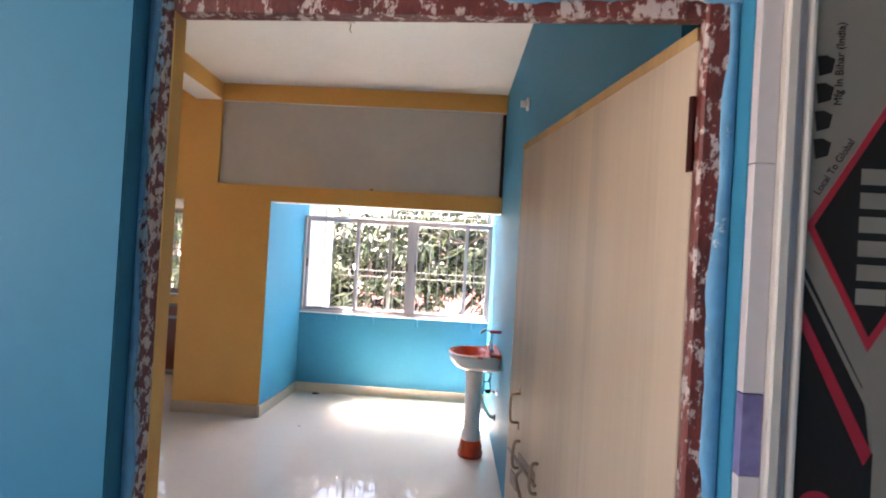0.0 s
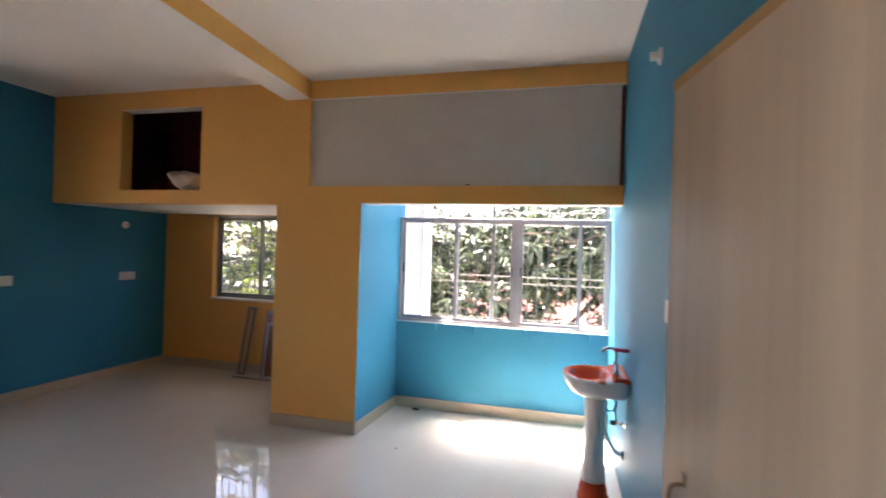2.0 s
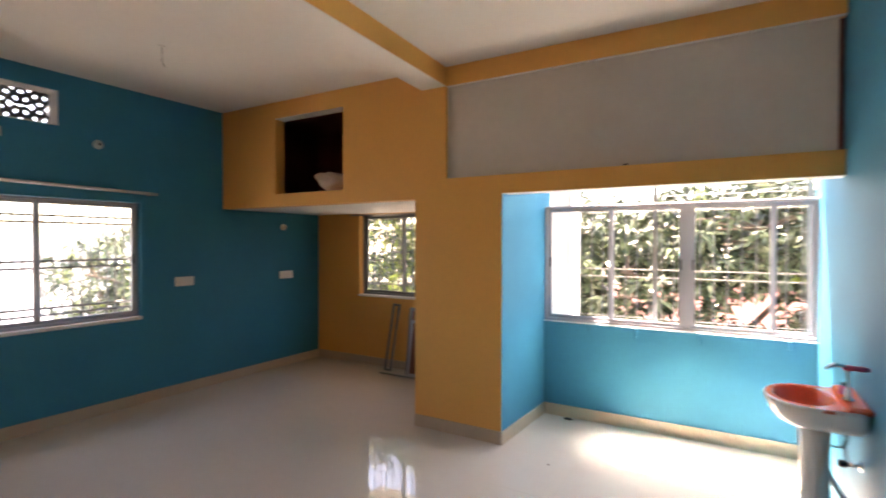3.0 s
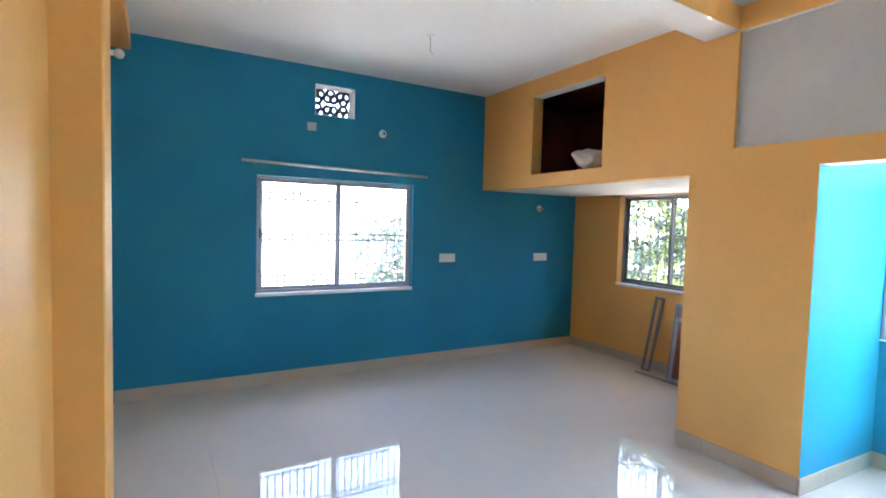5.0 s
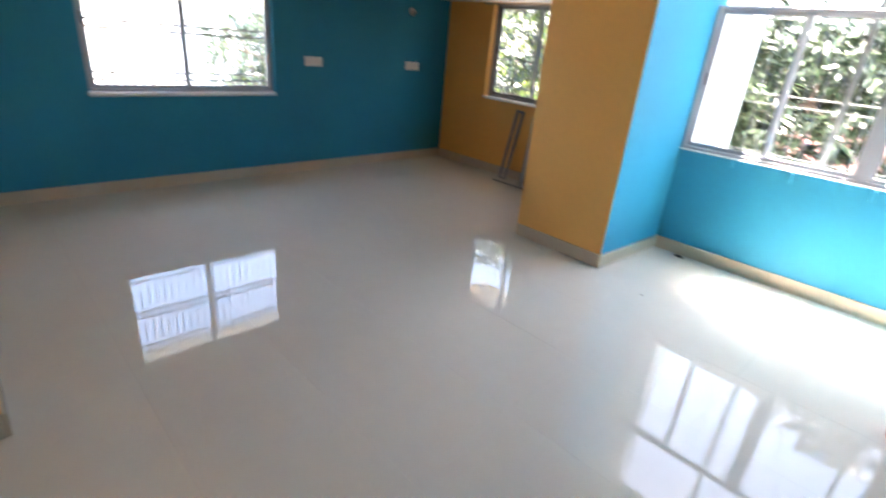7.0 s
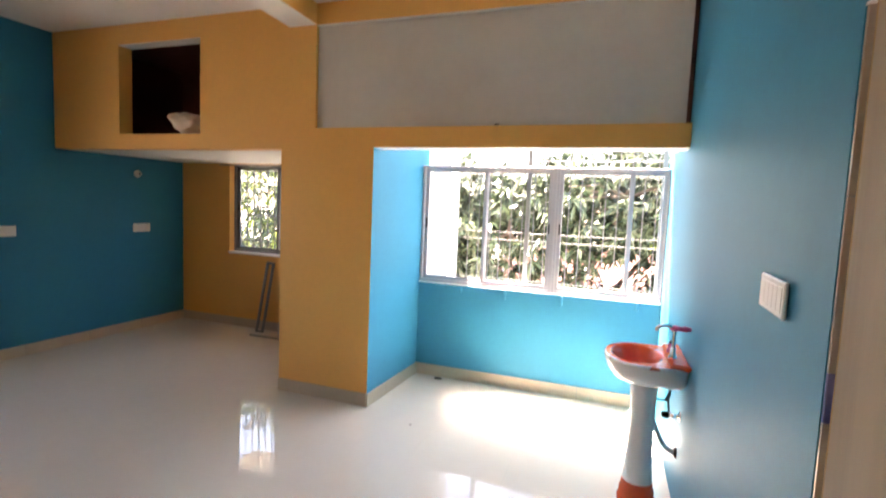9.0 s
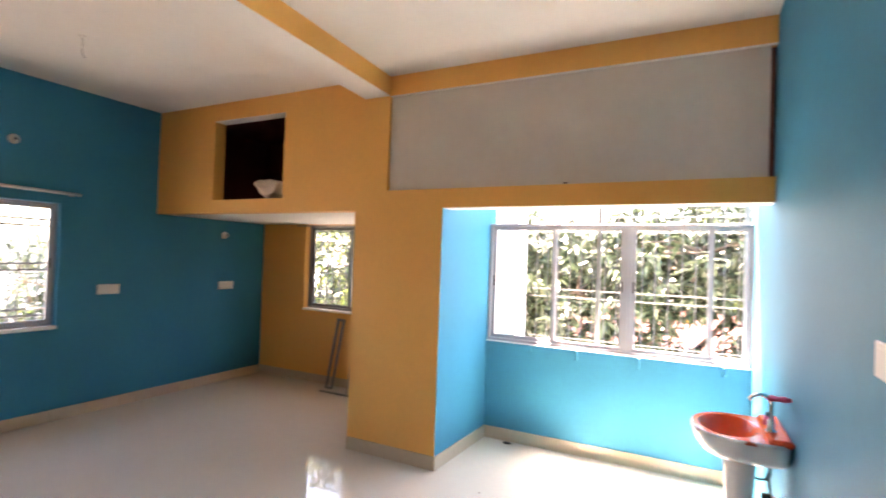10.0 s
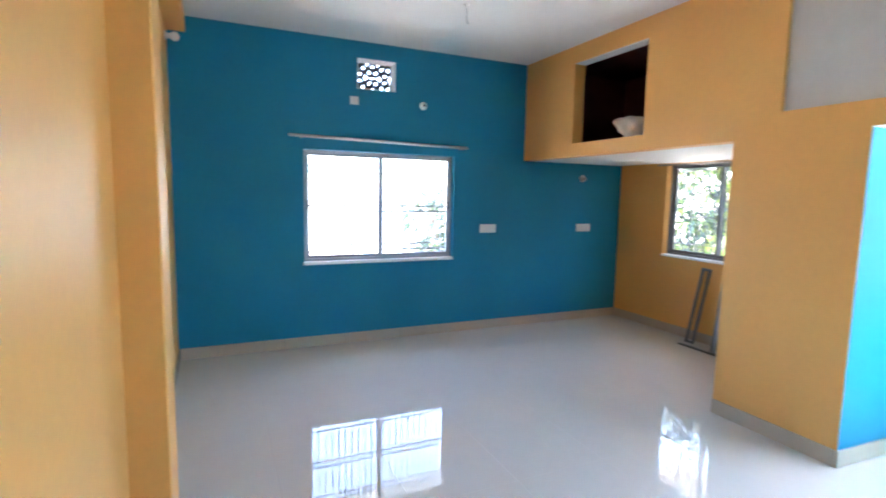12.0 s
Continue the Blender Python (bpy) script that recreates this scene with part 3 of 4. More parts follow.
for x0 in (0.325, 0.150):
    part("bolt_staple", tube(bmesh.new(), bend([(LEAFW - x0, 0.002, bz + 0.055), (LEAFW - x0, 0.020, bz + 0.050), (LEAFW - x0, 0.026, bz), (LEAFW - x0, 0.020, bz - 0.03), (LEAFW - x0, 0.002, bz - 0.034)]), 0.005, 8), OLDSTEEL, bolt)
part("bolt_plate", boxes((LEAFW - 0.30, LEAFW - 0.14, 0, 0.003, bz - 0.016, bz + 0.016), bevel=0.001), OLDSTEEL, bolt)
part("hasp", tube(bmesh.new(), bend([(LEAFW - 0.235, 0.018, bz), (LEAFW - 0.215, 0.03, bz - 0.035), (LEAFW - 0.245, 0.026, bz - 0.075), (LEAFW - 0.255, 0.016, bz - 0.105)]), 0.0055, 8), OLDSTEEL, bolt)
part("lock_plate", boxes((LEAFW - 0.136, LEAFW - 0.066, 0, 0.004, 0.797, 0.845), bevel=0.001), OLDSTEEL, door, "small square steel strike plate")

# ---- the printed board beside the entrance ----
YF = 0.800
board_frame = thing("panel_frame", "white aluminium frame around a printed door panel", "frame", kind="structure")
part("frame_bar", boxes((0.645, 0.664, YF - 0.012, YOUT + 0.01, 0, 2.4), bevel=0.003), DUSTY, board_frame)
part("frame_bar", boxes((0.664, 0.680, YF - 0.002, YOUT + 0.01, 0, 2.4), bevel=0.003), ALU, board_frame)
part("frame_bar", boxes((0.680, 0.690, YF - 0.008, YOUT + 0.01, 0, 2.4), bevel=0.003), DUSTY, board_frame)
strip = thing("tile_strip", "narrow strip of pale wall tiles with a violet border tile", "tiles", kind="structure")
for z0, z1, mt in ((0, 0.6, TILE_WALL), (0.6, 1.2, TILE_WALL), (1.2, 1.275, TILE_WALL), (1.276, 1.40, TILE_PURPLE), (1.401, 1.75, TILE_WALL), (1.751, 2.1, TILE_WALL), (2.101, 2.4, TILE_WALL)):
    part("wall_tile", boxes((0.612, 0.644, YF + 0.001, YOUT, z0, z1), bevel=0.001), mt, strip)
board = thing("printed_door_panel", "door panel in printed grey, black and red protective film", "panel")
part("film", boxes((0.691, 1.55, YF, YOUT + 0.009, 0.02, 2.4)), FILM_GREY, board)


def flat(points, thickness, y, mat, name, label=""):
    """A flat printed shape; points in x, z."""
    bm = bmesh.new()
    a = [bm.verts.new((x, y, z)) for x, z in points]
    b = [bm.verts.new((x, y - thickness, z)) for x, z in points]
    bm.faces.new(a)
    bm.faces.new(b[::-1])
    n = len(points)
    for i in range(n):
        bm.faces.new((a[i], b[i], b[(i + 1) % n], a[(i + 1) % n]))
    return part(name, bm, mat, board, label)


flat([(0.692, 1.60), (0.78, 1.455), (0.80, 1.33), (0.88, 1.22), (1.0, 1.1), (1.0, 0.6), (0.692, 0.6)], 0.0006, YF, FILM_BLACK, "print", "black printed field")
flat([(0.6915, 1.659), (0.800, 1.845), (0.90, 1.66), (0.790, 1.475)], 0.0010, YF, FILM_RED, "print", "red printed diamond")
flat([(0.703, 1.659), (0.800, 1.826), (0.888, 1.66), (0.790, 1.497)], 0.0014, YF, FILM_BLACK, "print", "black printed diamond")
flat([(0.692, 1.622), (0.692, 1.598), (0.80, 1.395), (0.815, 1.40)], 0.0010, YF, FILM_GREY, "print", "grey printed stripe")
flat([(0.692, 1.585), (0.692, 1.578), (0.80, 1.375), (0.808, 1.378)], 0.0010, YF, FILM_GREY, "print", "grey printed stripe")
flat([(0.692, 1.535), (0.692, 1.505), (0.792, 1.305), (0.803, 1.325)], 0.0010, YF, FILM_RED, "print", "red printed stripe")
flat([(0.805, 1.40), (0.90, 1.22), (0.90, 0.9), (0.805, 0.9)], 0.0009, YF, FILM_GREY, "print", "grey printed field")
flat([(0.725 + 0.028 * math.cos(k * math.tau / 20), 1.235 + 0.028 * math.sin(k * math.tau / 20)) for k in range(20)], 0.0013, YF, FILM_RED, "print", "red printed disc")
for i in range(6):
    z = 1.545 + i * 0.036
    flat([(0.768, z), (0.768, z + 0.024), (0.812, z + 0.024), (0.812, z)], 0.0018, YF, FILM_GREY, "print", "pale block of the printed wordmark")
for i in range(4):
    z = 1.76 + i * 0.042
    flat([(0.700, z), (0.696, z + 0.03), (0.709, z + 0.032), (0.722, z + 0.026), (0.718, z + 0.006)], 0.0010, YF, FILM_BLACK, "print", "black block of a printed wordmark")


def lettering(text, size, m, mat, parent):
    cu = bpy.data.curves.new("lettering", "FONT")
    cu.body, cu.size, cu.extrude = text, size, 0.0004
    tmp = bpy.data.objects.new("lettering", cu)
    me = bpy.data.meshes.new_from_object(tmp)
    bpy.data.objects.remove(tmp)
    me.materials.clear()
    me.materials.append(mat)
    ob = new("lettering", me)
    ob.matrix_world = m
    ob.parent = parent
    return ob


lettering("Mfg In Bihar (India)", 0.0165, Matrix.Translation((0.734, YF - 0.001, 1.842)) @ pose(0, 0, 0, 90, 0, 0) @ pose(0, 0, 0, 0, 0, 90), FILM_BLACK, board)
lettering("Local To Global", 0.0150, Matrix.Translation((0.708, YF - 0.001, 1.705)) @ pose(0, 0, 0, 90, 0, 0) @ pose(0, 0, 0, 0, 0, 60), FILM_BLACK, board)


# ---- side doorway, half hidden behind the open leaf ----
side = thing("side_doorway", "tiled side doorway with a brown frame", "doorway", kind="structure")
se = east(2.36)
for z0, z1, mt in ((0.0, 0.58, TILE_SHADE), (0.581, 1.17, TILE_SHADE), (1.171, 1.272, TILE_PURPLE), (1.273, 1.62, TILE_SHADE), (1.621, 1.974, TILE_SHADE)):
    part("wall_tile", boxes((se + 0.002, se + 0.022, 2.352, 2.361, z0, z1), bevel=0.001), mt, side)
part("side_frame", boxes((se + 0.022, se + 0.05, 2.33, 2.361, 0, 1.974), (se + 0.022, se + 0.05, 1.502, 1.53, 0, 1.974), bevel=0.002), DOOREDGE, side)
part("side_head", boxes((se + 0.0, se + 0.05, 1.502, 2.361, 1.974, 1.979)), PLASTER, side)
inner_door = thing("side_door", "closed pale flush door in the side doorway", "door")
part("leaf", boxes((se + 0.05, se + 0.08, 1.504, 2.329, 0.006, 1.972), bevel=0.002), DOORPLY, inner_door)
part("latch", boxes((se + 0.044, se + 0.05, 2.25, 2.32, 1.10, 1.125), bevel=0.002), STEEL, inner_door, "small steel latch")

# ---- fixtures ----
def switch_board(w, h, m, rockers, label, group=""):
    """A modular plate; x along, z up, y towards the wall."""
    s = thing("switch_board", label, "switch", m, group)
    part("plate", boxes((-w / 2, w / 2, -0.010, 0, -h / 2, h / 2), bevel=0.003), PLASTIC, s)
    step = (w - 0.03) / rockers
    for i in range(rockers):
        x = -w / 2 + 0.015 + i * step
        part("rocker", boxes((x + 0.0003, x + step - 0.0003, -0.0115, -0.009, -h / 2 + 0.014, h / 2 - 0.014), bevel=0.0015), PLASTIC, s)
    return s


WESTWARD = 90
switch_board(0.205, 0.095, pose(XW, 4.052, 1.172, 0, 0, WESTWARD), 4, "white modular switch plate on the blue wall", "plates on the blue wall")
switch_board(0.215, 0.095, pose(XW, 5.42, 1.167, 0, 0, WESTWARD), 4, "white modular switch plate on the blue wall", "plates on the blue wall")
switch_board(0.085, 0.078, pose(XW, 2.50, 2.46, 0, 0, WESTWARD), 1, "small white socket plate under the vent", "plates on the blue wall")
switch_board(0.235, 0.092, pose(east(2.71), 2.71, 1.372, 0, 0, -91.2), 5, "white modular switch plate on the wall by the door")


def lamp_holder(m, label):
    s = thing("lamp_holder", label, "lamp holder", m, "bare lamp holders")
    part("base", turned(bmesh.new(), [(0.040, 0.0), (0.042, 0.008), (0.036, 0.016)]), PLASTIC, s, "", True)
    part("socket", turned(bmesh.new(), [(0.020, 0.016), (0.021, 0.050), (0.017, 0.052), (0.016, 0.030)]), PLASTIC, s, "", True)
    # Black disc stands in for the shade inside the empty socket.
    part("socket_hollow", turned(bmesh.new(), [(0.0155, 0.031), (0.0155, 0.036)]), BLACK, s, "black disc as the dark hollow of the socket")
    return s


lamp_holder(pose(XW, 3.236, 2.468, 0, 90, 0), "white bare lamp holder on the blue wall")
lamp_holder(pose(XW, 5.374, 1.775, 0, 90, 0), "white bare lamp holder on the blue wall")
lamp_holder(pose(east(3.1), 3.10, 2.53, 0, -90, 0), "white bare lamp holder on the blue wall")
bulb = thing("wall_bulb", "white bulb in a holder beside the pilaster", "bulb", pose(-4.75, 0.885, 2.78, -90, 0, 0))
part("holder", turned(bmesh.new(), [(0.035, 0.0), (0.035, 0.010), (0.02, 0.016), (0.02, 0.036)]), PLASTIC, bulb, "", True)
part("bulb_glass", turned(bmesh.new(), [(0.016, 0.034), (0.026, 0.045), (0.036, 0.065), (0.036, 0.080), (0.026, 0.098), (0.008, 0.106)]), PLASTIC, bulb, "frosted white bulb", True)

rod = thing("curtain_rod", "thin steel curtain rod over the window", "curtain rod")
part("rod", tube(bmesh.new(), [(XW + 0.06, 1.86, 2.083), (XW + 0.06, 3.74, 2.053)], 0.0135, 12), BRIGHTROD, rod, "", True)
for y, z in ((1.98, 2.081), (3.68, 2.054)):
    part("rod_bracket", boxes((XW, XW + 0.06, y - 0.008, y + 0.008, z - 0.018, z - 0.006)), STEEL, rod)

# pierced vent block
vent = thing("vent_block", "white pierced vent block set in the wall", "vent", kind="structure")
vy0, vy1, vz0, vz1 = VENT
part("vent_lining", boxes((XW - 0.19, XW + 0.002, vy0, vy0 + 0.006, vz0, vz1), (XW - 0.19, XW + 0.002, vy1 - 0.006, vy1, vz0, vz1),
                          (XW - 0.19, XW + 0.002, vy0 + 0.006, vy1 - 0.006, vz0, vz0 + 0.006), (XW - 0.19, XW + 0.002, vy0 + 0.006, vy1 - 0.006, vz1 - 0.006, vz1)), PLASTER, vent)
lattice = bmesh.new()
for i in range(3):
    for j in range(2):
        cy, cz = vy0 + 0.067 + i * 0.133, vz0 + 0.074 + j * 0.147
        for k in range(3):
            a = math.radians(90 + 120 * k + (60 if (i + j) % 2 else 0))
            c = Vector((XW - 0.165, cy + 0.036 * math.cos(a), cz + 0.036 * math.sin(a)))
            tube(lattice, [c + Vector((0, 0.036 * math.cos(q * math.tau / 12), 0.036 * math.sin(q * math.tau / 12))) for q in range(12)], 0.0205, 6, True)
part("lattice", lattice, GRILLE_DARK, vent, "cement trefoil lattice")

# ceiling wires
for px, py, drop in ((-3.70, 3.06, 1.0), (-0.63, 3.19, 0.4)):
    w = thing("ceiling_hook", "loose wires hanging from a ceiling fan point", "wire", pose(px, py, CEIL), "ceiling points")
    part("rose", turned(bmesh.new(), [(0.010, -0.010), (0.026, -0.005), (0.028, 0.0)]), WHITE, w, "", True)
    part("wire", tube(bmesh.new(), bend([(0, 0, -0.004), (0.01 * drop, 0.0, -0.06 * drop), (-0.012 * drop, 0.01, -0.11 * drop), (0.015 * drop, 0.02, -0.15 * drop)]), 0.0022, 5), BLACK, w)
    part("wire", tube(bmesh.new(), bend([(0.008, 0, -0.004), (-0.01, 0.01, -0.05 * drop), (0.02 * drop, 0.0, -0.09 * drop), (0.03 * drop, -0.02, -0.07 * drop)]), 0.0022, 5), PLASTIC, w)


# ---- wash basin ----
BX, BY = east(4.02), 4.02
basin = thing("pedestal_basin", "orange and white ceramic pedestal wash basin against the blue wall", "wash basin", pose(BX, BY, 0, 0, 0, 91.2))
# local: x along the wall, y away from it


def d_ring(scale, z, n=40, cx=0.0, cy=0.20, a=0.235, front=0.205, back=0.198, pull=1.0):
    out = []
    for k in range(n):
        t = k * math.tau / n
        c, s = math.cos(t), math.sin(t)
        e = 2.15 if s > 0 else 6.0
        r = (abs(c) ** e + abs(s) ** e) ** (-1 / e)
        y = s * r * (front if s > 0 else back)
        out.append((cx + c * r * a * scale, cy + y * (scale if s > 0 else pull), z))
    return out


def oval(cx, cy, a, b, z, n=40):
    return [(cx + a * math.cos(k * math.tau / n), cy + b * math.sin(k * math.tau / n), z) for k in range(n)]


part("basin_shell", rings_to(bmesh.new(), [d_ring(0.36, 0.682, pull=0.9), d_ring(0.55, 0.69, pull=0.96), d_ring(0.78, 0.715), d_ring(0.92, 0.755), d_ring(0.98, 0.79), d_ring(1.0, 0.808)], True, False), CERAMIC, basin, "white chipped ceramic underside", True)
part("basin_lip", rings_to(bmesh.new(), [d_ring(1.0, 0.808), d_ring(1.006, 0.816), d_ring(0.985, 0.822), d_ring(0.962, 0.8235)], False, False), CHIPPED, basin, "white lip with worn orange glaze", True)
part("basin_rim", rings_to(bmesh.new(), [d_ring(0.962, 0.8235), oval(0, 0.240, 0.188, 0.134, 0.8245)], False, False), ORANGE, basin, "orange glazed rim round the bowl", True)
part("basin_bowl", rings_to(bmesh.new(), [oval(0, 0.240, 0.188, 0.134, 0.824), oval(0, 0.240, 0.172, 0.118, 0.812), oval(0, 0.240, 0.150, 0.098, 0.76), oval(0, 0.24, 0.11, 0.075, 0.715), oval(0, 0.24, 0.03, 0.02, 0.705)], False, True), ORANGE, basin, "orange glazed bowl", True)
part("back_ledge", boxes((-0.222, 0.222, 0.002, 0.098, 0.812, 0.845), bevel=0.012), ORANGE, basin, "orange raised back ledge")
part("pedestal", turned(bmesh.new(), [(0.078, 0.128), (0.070, 0.22), (0.064, 0.38), (0.063, 0.52), (0.068, 0.62), (0.077, 0.69)], (0, 0.19), 28), CERAMIC, basin, "white chipped ceramic pedestal", True)
part("pedestal_foot", turned(bmesh.new(), [(0.098, 0.0), (0.100, 0.03), (0.089, 0.05), (0.091, 0.075), (0.083, 0.10), (0.0785, 0.130)], (0, 0.19), 28), ORANGE, basin, "orange glazed foot", True)
part("drain", turned(bmesh.new(), [(0.022, 0.7055), (0.022, 0.709), (0.014, 0.709)], (0, 0.24)), CHROME, basin, "chrome drain", True)
tap = thing("swan_neck_tap", "chrome tap with torn pink plastic wrapping", "tap", pose(BX - 0.075, BY - 0.10, 0.842))
part("tap_base", turned(bmesh.new(), [(0.022, 0), (0.022, 0.012), (0.014, 0.02), (0.013, 0.06)]), CHROME, tap, "", True)
part("neck", tube(bmesh.new(), bend([(0, 0, 0.04), (0, 0, 0.10), (-0.002, 0, 0.145), (-0.03, -0.005, 0.168), (-0.065, -0.01, 0.165), (-0.09, -0.012, 0.142)]), 0.0095, 12), CHROME, tap, "", True)
wrap = bmesh.new()
rings_to(wrap, [[(x, r * (1 + 0.25 * math.sin(k * 2.3 + x * 90)) * math.cos(k * math.tau / 12), 0.158 + 0.6 * r * (1 + 0.3 * math.cos(k * 3.1 + x * 70)) * math.sin(k * math.tau / 12)) for k in range(12)] for x, r in ((-0.022, 0.012), (0.0, 0.020), (0.025, 0.017), (0.05, 0.019), (0.075, 0.014))])
part("plastic_wrap", wrap, PINK, tap, "torn pink plastic wrapping", True)
knob = thing("tap_knob", "small tap spindle in pink plastic wrapping", "tap", pose(BX - 0.075, BY + 0.03, 0.842))
part("spindle", turned(bmesh.new(), [(0.017, 0), (0.018, 0.012), (0.012, 0.022), (0.012, 0.045)]), PINK, knob, "", True)
part("cap", turned(bmesh.new(), [(0.009, 0.045), (0.010, 0.052), (0.007, 0.062)]), BLACK, knob, "dark cap", True)
hose = thing("waste_hose", "grey plastic waste hose from the basin to the wall", "hose")
part("hose", tube(bmesh.new(), bend([(BX - 0.20, BY + 0.0, 0.68), (BX - 0.165, BY + 0.03, 0.55), (BX - 0.12, BY + 0.05, 0.42), (BX - 0.06, BY + 0.06, 0.31), (BX - 0.005, BY + 0.06, 0.285)]), 0.014, 10), GREYHOSE, hose, "", True)
part("flange", turned(bmesh.new(), [(0.028, 0), (0.026, 0.01), (0.018, 0.014)]), BLACK, hose, "dark wall flange", True).matrix_local = pose(BX - 0.001, BY + 0.06, 0.285, 0, -90, 0)
supply = thing("supply_hose", "coiled braided water hose under the basin", "hose")
loop = [(BX - 0.10 + 0.042 * math.cos(a), BY + 0.03 + 0.012 * a / math.tau, 0.615 + 0.042 * math.sin(a)) for a in [math.radians(-60 + 24 * i) for i in range(17)]]
part("hose", tube(bmesh.new(), bend([(BX - 0.085, BY - 0.02, 0.75), (BX - 0.055, BY, 0.67)] + loop + [(BX - 0.06, BY + 0.04, 0.55), (BX - 0.055, BY + 0.03, 0.512)], 3), 0.006, 8), BLUEHOSE, supply, "", True)
valve = thing("angle_valve", "chrome angle valve with black handle on the wall", "valve", pose(BX, BY + 0.02, 0.503, 0, -90, 0))
part("escutcheon", turned(bmesh.new(), [(0.030, 0), (0.026, 0.006), (0.012, 0.012)]), CHROME, valve, "", True)
part("valve_body", tube(bmesh.new(), [(0, 0, 0.008), (0, 0, 0.06)], 0.011, 12), CHROME, valve, "", True)
part("valve_handle", turned(bmesh.new(), [(0.014, 0.058), (0.018, 0.062), (0.018, 0.09), (0.012, 0.096)]), BLACK, valve, "black plastic handle", True)

# ---- loose things ----
def alu_frame(w, h, m, label, mat, panel=None, s=0.035, d=0.022, mid=()):
    f = thing("leaning_frame", label, "frame", m, "frames leaning on the alcove wall")
    part("stile", boxes((0, s, 0, d, 0, h), bevel=0.002), mat, f)
    part("stile", boxes((w - s, w, 0, d, 0, h), bevel=0.002), mat, f)
    part("rail", boxes((s, w - s, 0.001, d - 0.001, 0, s), bevel=0.002), mat, f)
    part("rail", boxes((s, w - s, 0.001, d - 0.001, h - s, h), bevel=0.002), mat, f)
    for x in mid:
        part("stile", boxes((x, x + s * 0.8, 0.001, d - 0.001, s, h - s), bevel=0.002), mat, f)
    if panel:
        part("panel", boxes((s, w - s, d * 0.4, d * 0.7, s, h - s)), panel, f, "dark brown laminate panel")
    return f


alu_frame(0.105, 0.83, pose(-3.79, 5.855, 0.002, -8, 4.5, 4), "bare dull aluminium window frame leaning on the wall", ALU_DARK, None, 0.027)
alu_frame(0.66, 0.80, pose(-3.43, 5.80, 0.002, -8, 0, 3), "aluminium shutter with a dark brown panel leaning on the wall", ALU_DARK, BROWNPANEL)
alu_frame(0.50, 0.66, pose(-3.39, 5.765, 0.002, -9, 0, 3), "smaller aluminium shutter with a dark brown panel", ALU, BROWNPANEL)
tagged(part("floor_rail", boxes((-3.745, -2.9, 5.705, 5.735, 0.0005, 0.018), bevel=0.003), ALU_DARK), "loose aluminium rail lying on the floor", "rail")

sack_bm = bmesh.new()
bmesh.ops.create_icosphere(sack_bm, subdivisions=4, radius=1)
for v in sack_bm.verts:
    p = v.co.copy()
    spread = 0.72 + 0.34 * p.z
    ear = max(0.0, -p.x - 0.35) * max(0.0, p.z + 0.2)
    crease = 0.16 * noise.noise(p * 2.1) + 0.12 * abs(noise.noise(p * 5.0)) + 0.05 * noise.noise(p * 11.0)
    p *= 1 + crease
    v.co = Vector((p.x * 0.23 * spread - 0.14 * ear, p.y * 0.13, max(0.0, 0.085 + p.z * 0.10 + 0.09 * ear - 0.02 * p.x)))
sack = part("plastic_sack", sack_bm, SACK, None, "", True)
sack.location = (-3.48, YP + 0.14, LOFT[2] + 0.002)
tagged(sack, "crumpled off-white plastic sack lying in the loft opening", "sack")
rag_bm = bmesh.new()
bmesh.ops.create_icosphere(rag_bm, subdivisions=2, radius=1)
for v in rag_bm.verts:
    v.co *= 1 + 0.4 * noise.noise(v.co * 2.5)
    v.co = Vector((v.co.x * 0.04, v.co.y * 0.02, max(0, v.co.z * 0.012 + 0.008)))
rag = part("debris", rag_bm, BLACK, None, "", True)
rag.location = (-1.32, 5.33, 0.0005)
tagged(rag, "small dark scrap lying on the floor", "debris")
grit_bm = bmesh.new()
bmesh.ops.create_icosphere(grit_bm, subdivisions=1, radius=1)
for v in grit_bm.verts:
    v.co = Vector((v.co.x * 0.010, v.co.y * 0.006, max(0, v.co.z * 0.004 + 0.002)))
grit = part("chip", grit_bm, BARK, None)
grit.location = (-1.17, 4.36, 0.0005)
tagged(grit, "tiny brown chip lying on the floor", "debris")
bug = part("wall_stub", boxes((-0.70, -0.67, YP - 0.004, YP + 0.006, 2.118, 2.127)), BLACK)
tagged(bug, "small dark stub at the foot of the grey board", "stub")

# ---- outdoors ----
structure("ground", boxes((-600, 600, -600, 600, -3.5, -3.3)), EARTH, "dry earth ground around the house", "ground")
structure("house_wall_below", boxes((XW - 0.2, 0.65, 0.7, YA + 0.15, -3.3, -0.16), (-4.15, 3.0, -3.4, 0.69, -3.3, -0.16)), PLASTER, "white plastered storey below", "wall")
structure("outer_column", boxes((-2.05, -1.44, 5.80, 6.12, -3.3, 4.2)), PLASTER, "white plastered column outside the bay window", "column")
# Unseen slab, added to block the sun from the alcove floor.
structure("alcove_sun_block", boxes((AW[0] - 0.3, AW[1] + 0.3, YA + 0.15, YA + 0.85, AW[3] + 0.1, AW[3] + 0.18)), PLASTER, "unseen white slab added to keep sun out of the alcove", "slab")

LEAF_V = [(0, 0, 0), (0.42, -0.11, 0.015), (0.42, 0.11, 0.015), (1, 0, -0.06), (0.45, 0, -0.02)]
LEAF_F = [(0, 1, 4), (0, 4, 2), (1, 3, 4), (4, 3, 2)]


